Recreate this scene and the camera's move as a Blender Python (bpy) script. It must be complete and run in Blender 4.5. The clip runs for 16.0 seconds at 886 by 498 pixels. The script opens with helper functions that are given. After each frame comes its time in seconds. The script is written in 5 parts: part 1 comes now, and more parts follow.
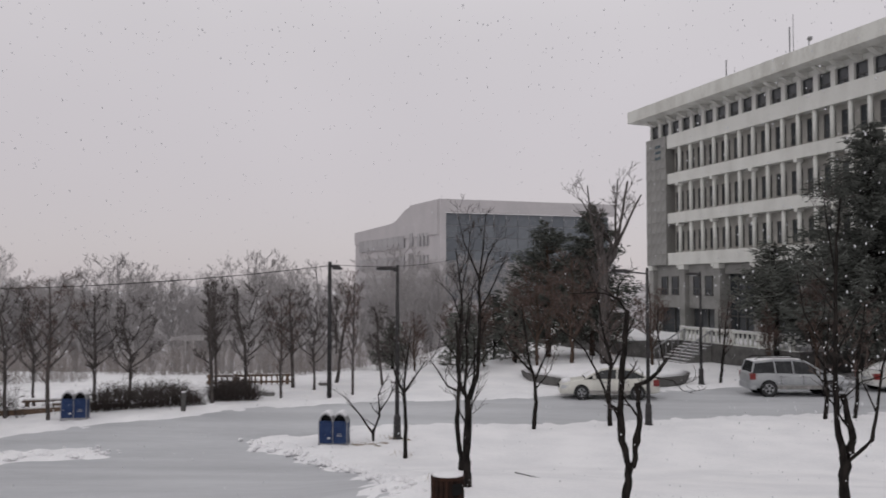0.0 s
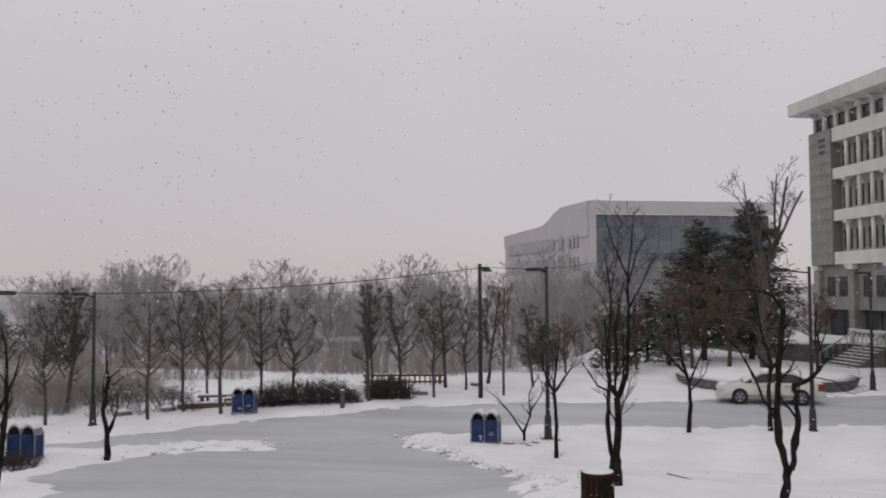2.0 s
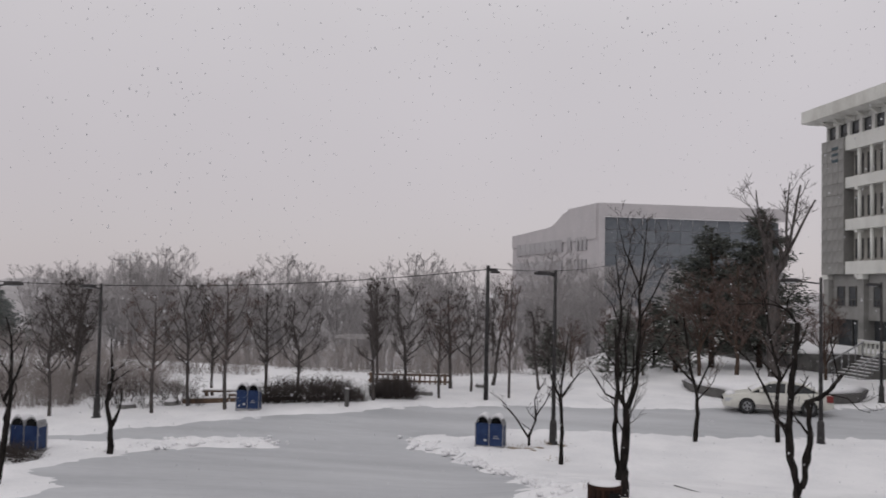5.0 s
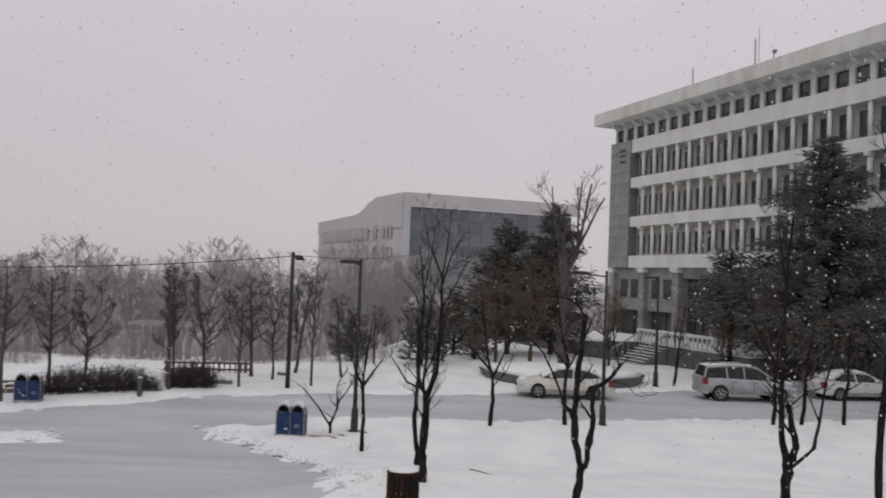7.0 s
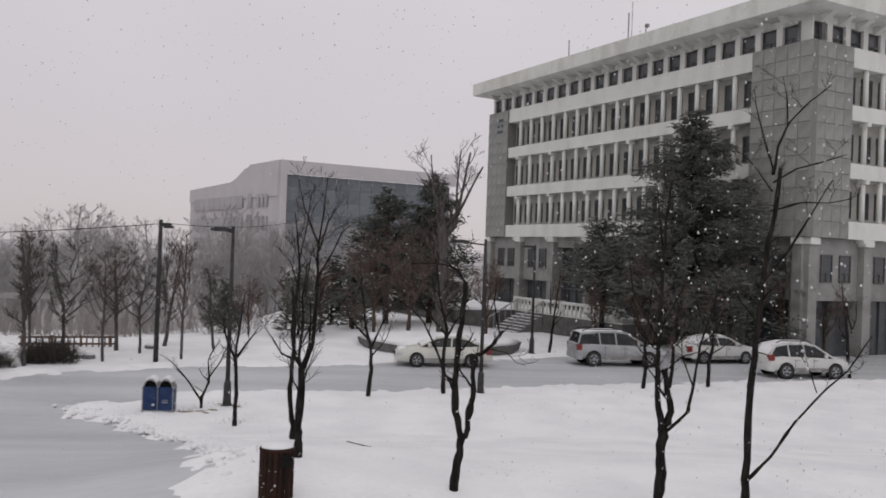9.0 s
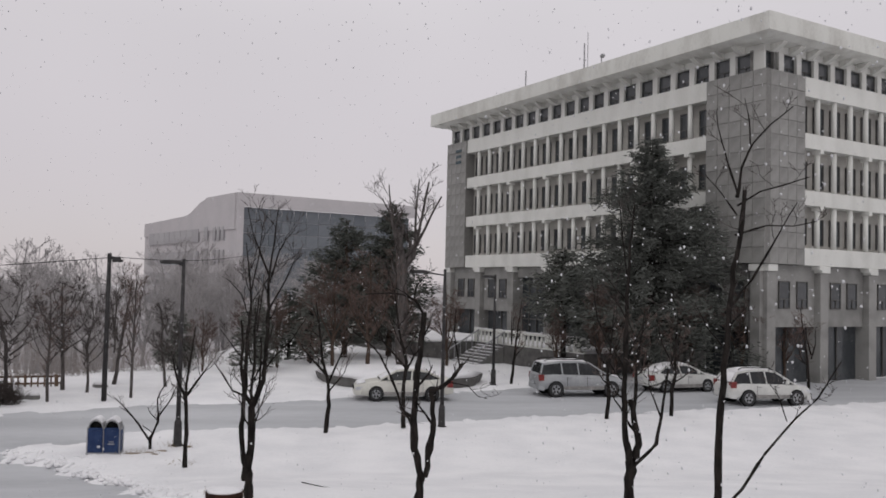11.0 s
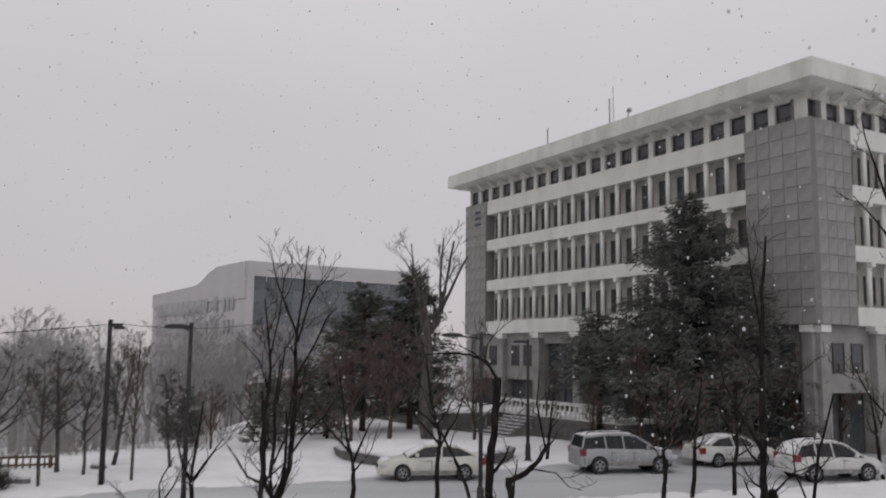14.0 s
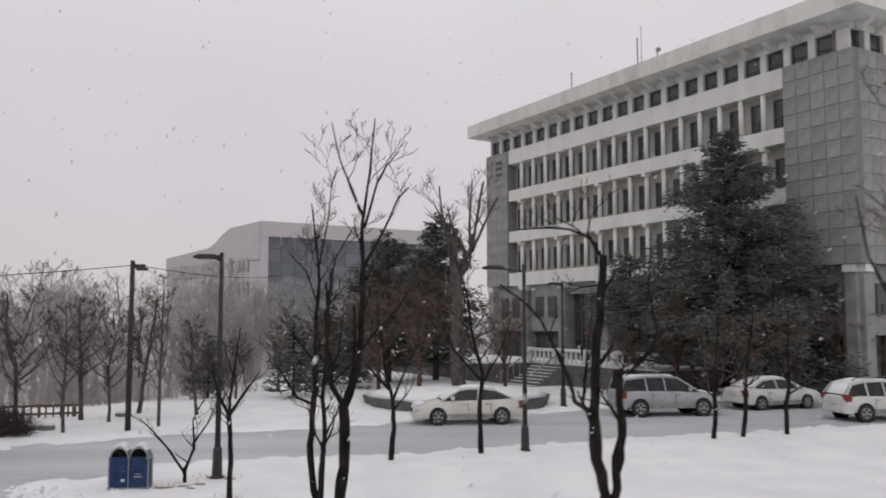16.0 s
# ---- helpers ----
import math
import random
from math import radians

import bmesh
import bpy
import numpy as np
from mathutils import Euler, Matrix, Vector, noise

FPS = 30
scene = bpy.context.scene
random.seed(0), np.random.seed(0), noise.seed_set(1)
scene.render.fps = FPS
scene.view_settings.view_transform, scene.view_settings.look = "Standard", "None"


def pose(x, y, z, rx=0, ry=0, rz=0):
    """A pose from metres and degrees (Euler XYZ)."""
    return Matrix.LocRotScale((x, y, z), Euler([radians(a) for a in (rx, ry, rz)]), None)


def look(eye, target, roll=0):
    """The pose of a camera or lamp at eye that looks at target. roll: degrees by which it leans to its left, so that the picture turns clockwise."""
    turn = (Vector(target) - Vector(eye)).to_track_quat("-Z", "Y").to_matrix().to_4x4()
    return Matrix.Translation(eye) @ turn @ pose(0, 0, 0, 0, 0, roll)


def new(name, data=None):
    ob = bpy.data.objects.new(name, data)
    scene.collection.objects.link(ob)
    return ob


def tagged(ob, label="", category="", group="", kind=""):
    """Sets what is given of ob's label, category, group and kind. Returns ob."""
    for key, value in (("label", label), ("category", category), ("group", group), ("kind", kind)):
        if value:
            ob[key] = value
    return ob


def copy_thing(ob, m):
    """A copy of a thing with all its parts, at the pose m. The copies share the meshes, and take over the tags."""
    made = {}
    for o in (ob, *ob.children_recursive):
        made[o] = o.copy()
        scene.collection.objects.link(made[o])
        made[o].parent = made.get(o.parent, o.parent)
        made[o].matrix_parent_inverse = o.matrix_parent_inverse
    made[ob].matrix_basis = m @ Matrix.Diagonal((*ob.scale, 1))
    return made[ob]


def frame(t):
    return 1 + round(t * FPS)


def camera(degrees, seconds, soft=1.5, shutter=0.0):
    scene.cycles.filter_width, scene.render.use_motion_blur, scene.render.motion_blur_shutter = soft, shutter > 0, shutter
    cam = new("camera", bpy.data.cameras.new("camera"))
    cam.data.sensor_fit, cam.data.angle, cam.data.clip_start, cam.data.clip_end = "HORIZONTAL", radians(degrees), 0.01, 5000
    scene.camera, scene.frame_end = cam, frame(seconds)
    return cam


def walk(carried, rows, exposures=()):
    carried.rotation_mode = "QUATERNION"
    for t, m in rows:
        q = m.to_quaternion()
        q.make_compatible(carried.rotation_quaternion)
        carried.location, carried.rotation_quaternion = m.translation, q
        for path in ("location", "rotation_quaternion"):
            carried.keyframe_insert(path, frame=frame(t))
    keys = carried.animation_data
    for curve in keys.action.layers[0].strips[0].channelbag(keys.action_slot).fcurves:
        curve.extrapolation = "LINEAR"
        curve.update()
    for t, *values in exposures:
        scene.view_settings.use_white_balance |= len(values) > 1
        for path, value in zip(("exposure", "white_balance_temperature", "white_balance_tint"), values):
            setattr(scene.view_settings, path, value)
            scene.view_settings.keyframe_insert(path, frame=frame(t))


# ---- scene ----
cam = camera(54.1, 16.0, soft=1.7, shutter=0.5)
PATH = [
    (0, (1.069, -1.584, 5.585), (0.895, 0.407, 5.67), -0.0),
    (0.5, (1.188, -1.889, 5.505), (0.926, 0.092, 5.595), -0.3),
    (1, (1.154, -1.946, 5.467), (0.809, 0.022, 5.56), -0.3),
    (1.5, (1.16, -1.917, 5.475), (0.73, 0.034, 5.569), -0.3),
    (2, (1.18, -1.954, 5.489), (0.667, -0.023, 5.583), -0.3),
    (2.5, (1.203, -1.936, 5.526), (0.61, -0.029, 5.619), -0.2),
    (3, (1.232, -2.026, 5.486), (0.585, -0.136, 5.584), -0.0),
    (5.5, (1.04, -1.741, 5.655), (0.598, 0.208, 5.745), 1.6),
    (6, (1.077, -1.968, 5.662), (0.759, 0.005, 5.754), 1.7),
    (6.5, (1.059, -2.01, 5.698), (0.862, -0.022, 5.782), 2.1),
    (7, (1.057, -1.851, 5.695), (0.968, 0.145, 5.766), 2.2),
    (7.5, (1.044, -1.542, 5.649), (1.045, 0.457, 5.693), 2.1),
    (8, (1.053, -1.413, 5.629), (1.13, 0.585, 5.644), 2.1),
    (8.5, (1.044, -1.277, 5.643), (1.183, 0.718, 5.646), 2.1),
    (9, (1.062, -1.189, 5.639), (1.255, 0.801, 5.651), 2.1),
    (9.5, (1.099, -1.09, 5.652), (1.336, 0.896, 5.681), 2.1),
    (12, (1.22, 0.605, 5.554), (1.507, 2.581, 5.662), 1.2),
    (12.5, (0.961, 1.458, 5.63), (1.228, 3.437, 5.739), 1.2),
    (13, (0.772, 2.15, 5.656), (1.008, 4.133, 5.776), 1.1),
    (13.5, (0.744, 2.38, 5.764), (0.955, 4.364, 5.898), 1.0),
    (14, (0.708, 3.108, 5.4), (0.966, 5.075, 5.647), 0.7),
    (14.5, (0.346, 3.527, 5.326), (0.68, 5.478, 5.612), 0.3),
    (15, (0.34, 3.8, 4.93), (0.671, 5.764, 5.107), 0.2),
    (15.5, (0.11, 4.188, 4.741), (0.413, 6.16, 4.879), 0.1),
    (16, (-0.117, 5.039, 4.279), (0.122, 7.017, 4.449), -0.0),
]
walk(cam, [(t, look(eye, target, roll)) for t, eye, target, roll in PATH], [(0, -0.02), (1, -0.07), (6, -0.07), (8, 0.0), (9.5, 0.06), (12.5, 0.05), (13, -0.03), (15, -0.1), (16, 0.1)])

# ---- world and light: overcast snowfall ----
world = bpy.data.worlds.new("overcast")
scene.world = world
world.use_nodes = True
wn, wl = world.node_tree.nodes, world.node_tree.links
wn.clear()
w_out = wn.new("ShaderNodeOutputWorld")
w_add = wn.new("ShaderNodeAddShader")
bg_sky = wn.new("ShaderNodeBackground")
bg_cloud = wn.new("ShaderNodeBackground")
sky = wn.new("ShaderNodeTexSky")
sky.sky_type, sky.sun_disc = "NISHITA", False
sky.sun_elevation, sky.sun_rotation = radians(48), radians(205)
bg_sky.inputs["Strength"].default_value = 0.01
coord = wn.new("ShaderNodeTexCoord")
sep = wn.new("ShaderNodeSeparateXYZ")
ramp = wn.new("ShaderNodeValToRGB")
els = ramp.color_ramp.elements
els[0].position, els[0].color = 0.0, (0.51, 0.466, 0.486, 1)
els[1].position, els[1].color = 1.0, (0.80, 0.785, 0.79, 1)
for pos, col in ((0.10, (0.542, 0.494, 0.513, 1)), (0.28, (0.582, 0.545, 0.56, 1)), (0.5, (0.67, 0.65, 0.66, 1))):
    e = els.new(pos)
    e.color = col
cloud_noise = wn.new("ShaderNodeTexNoise")
cloud_noise.inputs["Scale"].default_value = 1.6
cloud_noise.inputs["Detail"].default_value = 3
cloud_mix = wn.new("ShaderNodeMapRange")
cloud_mix.inputs["From Min"].default_value, cloud_mix.inputs["From Max"].default_value = 0.3, 0.7
cloud_mix.inputs["To Min"].default_value, cloud_mix.inputs["To Max"].default_value = 0.95, 1.06
wl.new(coord.outputs["Generated"], sep.inputs[0])
wl.new(sep.outputs["Z"], ramp.inputs[0])
wl.new(coord.outputs["Generated"], cloud_noise.inputs["Vector"])
wl.new(cloud_noise.outputs["Fac"], cloud_mix.inputs["Value"])
wl.new(ramp.outputs[0], bg_cloud.inputs["Color"])
wl.new(cloud_mix.outputs[0], bg_cloud.inputs["Strength"])
wl.new(sky.outputs[0], bg_sky.inputs["Color"])
wl.new(bg_sky.outputs[0], w_add.inputs[0])
wl.new(bg_cloud.outputs[0], w_add.inputs[1])
wl.new(w_add.outputs[0], w_out.inputs[0])
sun_data = bpy.data.lights.new("sun", "SUN")
sun_data.energy, sun_data.angle, sun_data.color = 0.36, radians(60), (1.0, 0.98, 0.95)
sun = new("sun", sun_data)
sun.matrix_world = look((-20, -40, 60), (0, 20, 0))


# ---- materials ----
def mat(name, a, b=None, rough=0.8, metal=0.0, scale=6.0, fine=60.0, bump=0.2, dist=0.01, island=0.0, streak=None, spec=0.5, thresh=(0.35, 0.65)):
    """Two colours mixed by coarse and fine noise at real size, with a bump of the fine noise."""
    m = bpy.data.materials.new(name)
    m.use_nodes = True
    n, l = m.node_tree.nodes, m.node_tree.links
    p = n["Principled BSDF"]
    p.inputs["Roughness"].default_value, p.inputs["Metallic"].default_value = rough, metal
    p.inputs["Specular IOR Level"].default_value = spec
    b = b or tuple(c * 0.75 for c in a)
    tc = n.new("ShaderNodeTexCoord")
    mp = n.new("ShaderNodeMapping")
    l.new(tc.outputs["Object"], mp.inputs[0])
    if streak:
        mp.inputs["Scale"].default_value = streak
    n1, n2 = n.new("ShaderNodeTexNoise"), n.new("ShaderNodeTexNoise")
    n1.inputs["Scale"].default_value, n2.inputs["Scale"].default_value = scale, fine
    n1.inputs["Detail"].default_value = 5
    l.new(mp.outputs[0], n1.inputs["Vector"])
    l.new(mp.outputs[0], n2.inputs["Vector"])
    mul = n.new("ShaderNodeMath")
    mul.operation = "MULTIPLY_ADD"
    mul.inputs[1].default_value, mul.inputs[2].default_value = 0.35, -0.175
    l.new(n2.outputs["Fac"], mul.inputs[0])
    add = n.new("ShaderNodeMath")
    add.operation = "ADD"
    l.new(n1.outputs["Fac"], add.inputs[0])
    l.new(mul.outputs[0], add.inputs[1])
    src = add
    if island:
        oi, geo = n.new("ShaderNodeObjectInfo"), n.new("ShaderNodeNewGeometry")
        for out in (oi.outputs["Random"], geo.outputs["Random Per Island"]):
            k = n.new("ShaderNodeMath")
            k.operation = "MULTIPLY_ADD"
            k.inputs[1].default_value, k.inputs[2].default_value = island, -island / 2
            l.new(out, k.inputs[0])
            k2 = n.new("ShaderNodeMath")
            k2.operation = "ADD"
            l.new(k.outputs[0], k2.inputs[0])
            l.new(src.outputs[0], k2.inputs[1])
            src = k2
    mr = n.new("ShaderNodeMapRange")
    mr.inputs["From Min"].default_value, mr.inputs["From Max"].default_value = thresh
    l.new(src.outputs[0], mr.inputs["Value"])
    mix = n.new("ShaderNodeMix")
    mix.data_type = "RGBA"
    mix.inputs["A"].default_value, mix.inputs["B"].default_value = (*a, 1), (*b, 1)
    l.new(mr.outputs[0], mix.inputs["Factor"])
    l.new(mix.outputs["Result"], p.inputs["Base Color"])
    if bump:
        bp = n.new("ShaderNodeBump")
        bp.inputs["Strength"].default_value, bp.inputs["Distance"].default_value = bump, dist
        l.new(src.outputs[0], bp.inputs["Height"])
        l.new(bp.outputs[0], p.inputs["Normal"])
    return m


M = dict(
    snow=mat("snow", (0.775, 0.765, 0.78), (0.68, 0.675, 0.695), 0.7, scale=0.5, fine=9, bump=0.22, dist=0.04, spec=0.25),
    slush=mat("slush", (0.49, 0.495, 0.515), (0.36, 0.365, 0.385), 0.55, scale=0.3, fine=5, bump=0.35, dist=0.02, spec=0.3, streak=(0.35, 1.7, 1), thresh=(0.3, 0.72)),
    bark=mat("bark", (0.009, 0.008, 0.0075), (0.027, 0.023, 0.021), 0.98, scale=11, fine=60, bump=1.0, dist=0.03, streak=(1, 1, 0.3), spec=0.08),
    bark_grey=mat("bark_grey", (0.05, 0.044, 0.042), (0.105, 0.094, 0.09), 0.95, scale=7, fine=50, bump=0.5, dist=0.02, streak=(1, 1, 0.3), spec=0.2),
    # far bark, and the far twigs below: snowfall haze put into the pale colours
    bark_hazed=mat("bark_hazed", (0.27, 0.255, 0.255), (0.36, 0.345, 0.345), 0.95, scale=4, fine=30, bump=0.2, spec=0.1),
    twig=mat("twig", (0.04, 0.034, 0.032), (0.085, 0.072, 0.068), 0.95, scale=8, fine=40, bump=0, spec=0.15),
    twig_red=mat("twig_red", (0.085, 0.06, 0.053), (0.15, 0.11, 0.098), 0.95, scale=3, fine=40, bump=0, spec=0.15),
    twig_hazed=mat("twig_hazed", (0.31, 0.295, 0.295), (0.42, 0.40, 0.40), 0.95, scale=2, fine=30, bump=0, spec=0.1),
    needle=mat("needle", (0.041, 0.045, 0.039), (0.10, 0.105, 0.096), 0.9, scale=3, fine=40, bump=0, island=0.5, spec=0.2),
    # needles further back: some snowfall haze mixed into the green
    needle_half_haze=mat("needle_half_haze", (0.06, 0.066, 0.058), (0.13, 0.135, 0.122), 0.9, scale=3, fine=40, bump=0, island=0.5, spec=0.2),
    # distant conifers: haze of the snowfall painted into the grey-green
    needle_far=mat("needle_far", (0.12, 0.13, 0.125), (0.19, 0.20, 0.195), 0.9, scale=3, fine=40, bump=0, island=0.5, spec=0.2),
    white_wall=mat("white_wall", (0.66, 0.66, 0.63), (0.52, 0.52, 0.49), 0.8, scale=0.7, fine=18, bump=0.1, streak=(1, 1, 0.35), thresh=(0.4, 0.8)),
    fascia=mat("fascia", (0.62, 0.62, 0.585), (0.44, 0.43, 0.40), 0.85, scale=0.9, fine=12, bump=0.15, streak=(1, 1, 0.4), thresh=(0.4, 0.75)),
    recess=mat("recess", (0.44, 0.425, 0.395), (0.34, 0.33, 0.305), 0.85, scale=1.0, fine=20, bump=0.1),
    granite=mat("granite", (0.28, 0.276, 0.264), (0.185, 0.182, 0.174), 0.6, scale=0.8, fine=90, bump=0.1, island=0.14),
    concrete=mat("concrete", (0.18, 0.176, 0.169), (0.115, 0.113, 0.108), 0.85, scale=1.2, fine=40, bump=0.25),
    # the far hall's three colours have the haze of the snowfall mixed in
    wall_hazed=mat("wall_hazed", (0.48, 0.455, 0.465), (0.43, 0.41, 0.42), 0.85, scale=0.2, fine=3, bump=0),
    glass_hazed=mat("glass_hazed", (0.105, 0.118, 0.135), (0.15, 0.163, 0.18), 0.5, scale=0.15, fine=2, bump=0, island=0.3),
    window_hazed=mat("window_hazed", (0.27, 0.26, 0.27), (0.33, 0.32, 0.33), 0.4, scale=0.5, fine=3, bump=0, island=0.3),
    glass=mat("glass", (0.04, 0.045, 0.05), (0.075, 0.08, 0.085), 0.15, scale=0.6, fine=4, bump=0, island=0.4),
    car_glass=mat("car_glass", (0.012, 0.013, 0.015), (0.03, 0.032, 0.034), 0.25, scale=2, fine=8, bump=0, spec=0.3),
    mud=mat("mud", (0.16, 0.155, 0.15), (0.28, 0.27, 0.26), 0.8, scale=4, fine=30, bump=0.1),
    dark_frame=mat("dark_frame", (0.05, 0.048, 0.046), (0.08, 0.078, 0.075), 0.6, scale=4, fine=40, bump=0),
    lamp_metal=mat("lamp_metal", (0.022, 0.021, 0.022), (0.045, 0.042, 0.043), 0.65, scale=5, fine=40, bump=0.1, spec=0.25),
    steel=mat("steel", (0.33, 0.33, 0.34), (0.25, 0.25, 0.26), 0.45, metal=0.6, scale=4, fine=30, bump=0.05),
    blue=mat("blue", (0.006, 0.020, 0.075), (0.018, 0.04, 0.11), 0.5, spec=0.3, scale=3, fine=30, bump=0.05),
    black=mat("black", (0.008, 0.008, 0.008), (0.015, 0.015, 0.015), 0.9, spec=0.08, scale=6, fine=30, bump=0.05),
    rubber=mat("rubber", (0.018, 0.018, 0.019), (0.03, 0.03, 0.032), 0.85, scale=8, fine=60, bump=0.2),
    rim=mat("rim", (0.35, 0.36, 0.37), (0.25, 0.25, 0.26), 0.35, metal=0.7, scale=5, fine=30, bump=0),
    log=mat("log", (0.04, 0.02, 0.014), (0.012, 0.008, 0.007), 0.92, spec=0.15, scale=5, fine=40, bump=0.6, dist=0.02, streak=(1, 1, 0.2), island=0.3),
    wood=mat("wood", (0.13, 0.085, 0.055), (0.085, 0.055, 0.04), 0.85, scale=4, fine=40, bump=0.3, streak=(1, 1, 0.3), island=0.3),
    cream=mat("cream_paint", (0.6, 0.59, 0.54), (0.5, 0.49, 0.45), 0.35, scale=1.5, fine=12, bump=0),
    white_paint=mat("white_paint", (0.58, 0.58, 0.56), (0.47, 0.47, 0.455), 0.35, scale=1.5, fine=12, bump=0),
    silver=mat("silver_paint", (0.36, 0.37, 0.38), (0.29, 0.30, 0.31), 0.38, metal=0.35, scale=1.5, fine=12, bump=0),
    red=mat("red_lens", (0.20, 0.018, 0.015), (0.13, 0.012, 0.012), 0.3, bump=0),
    lens=mat("clear_lens", (0.55, 0.56, 0.58), (0.42, 0.43, 0.45), 0.2, bump=0),
    teal=mat("teal_sign", (0.035, 0.06, 0.075), (0.05, 0.08, 0.095), 0.6, bump=0),
    straw=mat("straw", (0.27, 0.20, 0.12), (0.16, 0.115, 0.07), 0.95, scale=3, fine=20, bump=0, spec=0.1),
    flake=mat("flake", (0.62, 0.62, 0.64), (0.5, 0.5, 0.52), 0.9, bump=0, spec=0.1),
    stone_dark=mat("stone_dark", (0.13, 0.125, 0.12), (0.075, 0.072, 0.07), 0.85, scale=2.0, fine=30, bump=0.3),
    joint=mat("joint", (0.2, 0.195, 0.185), (0.16, 0.157, 0.15), 0.9, bump=0),
    hillside_hazed=mat("hillside_hazed", (0.33, 0.315, 0.32), (0.45, 0.43, 0.44), 0.95, scale=0.12, fine=1.2, bump=0.6, dist=0.6, spec=0.05, streak=(1, 1, 0.35)),
    bark_brown=mat("bark_brown", (0.085, 0.06, 0.047), (0.045, 0.033, 0.027), 0.95, scale=5, fine=40, bump=0.7, dist=0.03, streak=(1, 1, 0.25), spec=0.2),
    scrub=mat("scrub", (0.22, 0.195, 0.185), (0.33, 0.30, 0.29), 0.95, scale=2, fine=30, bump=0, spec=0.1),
    soil=mat("soil", (0.30, 0.25, 0.19), (0.17, 0.135, 0.10), 0.95, scale=4, fine=30, bump=0.4),
)


# ---- building tools ----
class Shape:
    """Collects vertices and faces of one mesh."""

    def __init__(self):
        self.v, self.f = [], []

    def box(self, x0, y0, z0, x1, y1, z1):
        k = len(self.v)
        self.v += [(x0, y0, z0), (x1, y0, z0), (x1, y1, z0), (x0, y1, z0), (x0, y0, z1), (x1, y0, z1), (x1, y1, z1), (x0, y1, z1)]
        self.f += [tuple(k + i for i in q) for q in ((3, 2, 1, 0), (4, 5, 6, 7), (0, 1, 5, 4), (1, 2, 6, 5), (2, 3, 7, 6), (3, 0, 4, 7))]
        return self

    def loft(self, rings, closed=True, caps=True):
        k, n = len(self.v), len(rings[0])
        for r in rings:
            self.v += [tuple(p) for p in r]
        for i in range(len(rings) - 1):
            for j in range(n if closed else n - 1):
                a, b = k + i * n + j, k + i * n + (j + 1) % n
                self.f.append((a, b, b + n, a + n))
        if caps:
            self.f.append(tuple(k + j for j in reversed(range(n))))
            self.f.append(tuple(k + (len(rings) - 1) * n + j for j in range(n)))
        return self

    def tube(self, pts, radii, sides=6, caps=True):
        rings = []
        for i, p in enumerate(pts):
            d = (Vector(pts[min(i + 1, len(pts) - 1)]) - Vector(pts[max(i - 1, 0)])).normalized()
            a = d.cross(Vector((0.31, 0.87, 0.38)) if abs(d.z) > 0.8 else Vector((0, 0, 1))).normalized()
            b = d.cross(a)
            r = radii[i] if isinstance(radii, (list, tuple)) else radii
            rings.append([Vector(p) + r * (math.cos(2 * math.pi * j / sides) * a + math.sin(2 * math.pi * j / sides) * b) for j in range(sides)])
        return self.loft(rings, True, caps)

    def disc(self, c, axis, r, depth, sides=20):
        c, axis = Vector(c), Vector(axis).normalized()
        return self.tube([c - axis * depth / 2, c + axis * depth / 2], r, sides)

    def mesh(self, name, material, smooth=False):
        me = bpy.data.meshes.new(name)
        me.from_pydata(self.v, [], self.f)
        me.materials.append(material)
        if smooth:
            me.polygons.foreach_set("use_smooth", [True] * len(me.polygons))
        me.update()
        return me


def part(name, shape, material, parent=None, label="", smooth=False, bevel=0.0):
    me = shape if isinstance(shape, bpy.types.Mesh) else shape.mesh(name, material, smooth)
    ob = new(name, me)
    ob.parent = parent
    if label:
        ob["label"] = label
    if bevel:
        b = ob.modifiers.new("bevel", "BEVEL")
        b.width, b.segments, b.limit_method = bevel, 2, "ANGLE"
    return ob


def thing(name, m, label, category, group="", kind=""):
    ob = new(name)
    ob.matrix_world = m
    return tagged(ob, label, category, group, kind)


def slope(x, y):
    """Height of the land: level by the road, rising towards the viewer's terrace."""
    x, y = np.asarray(x, float), np.asarray(y, float)
    k = np.interp(x, [-22, -17, -5, -1, 1, 3.4, 6, 40], [0.1, 0.25, 0.6, 1, 0.98, 0.85, 0.8, 0.6])
    near = k * np.interp(y, [8, 14.6, 16, 18, 21, 24, 27, 30], [1.6, 1.5, 1.62, 1.62, 1.1, 0.5, 0.08, 0]) + np.interp(y, [8, 22, 28, 34, 43, 50], [-0.45, -0.45, -0.48, -0.29, -0.06, 0])
    bank = 0.35 * np.clip((y - 47) / 8, 0, 1) * np.clip((x + 9) / 10, 0, 1) * np.clip((11 - x) / 3, 0, 1)
    drop = -np.clip((y - 48) / 60, 0, 1) ** 1.3 * 7 * np.clip((-x - 4) / 12, 0, 1)
    far = -np.clip((y - 90) / 200, 0, 1) * 8
    return near + bank + drop + far


def hgt(x, y):
    return float(slope(x, y))


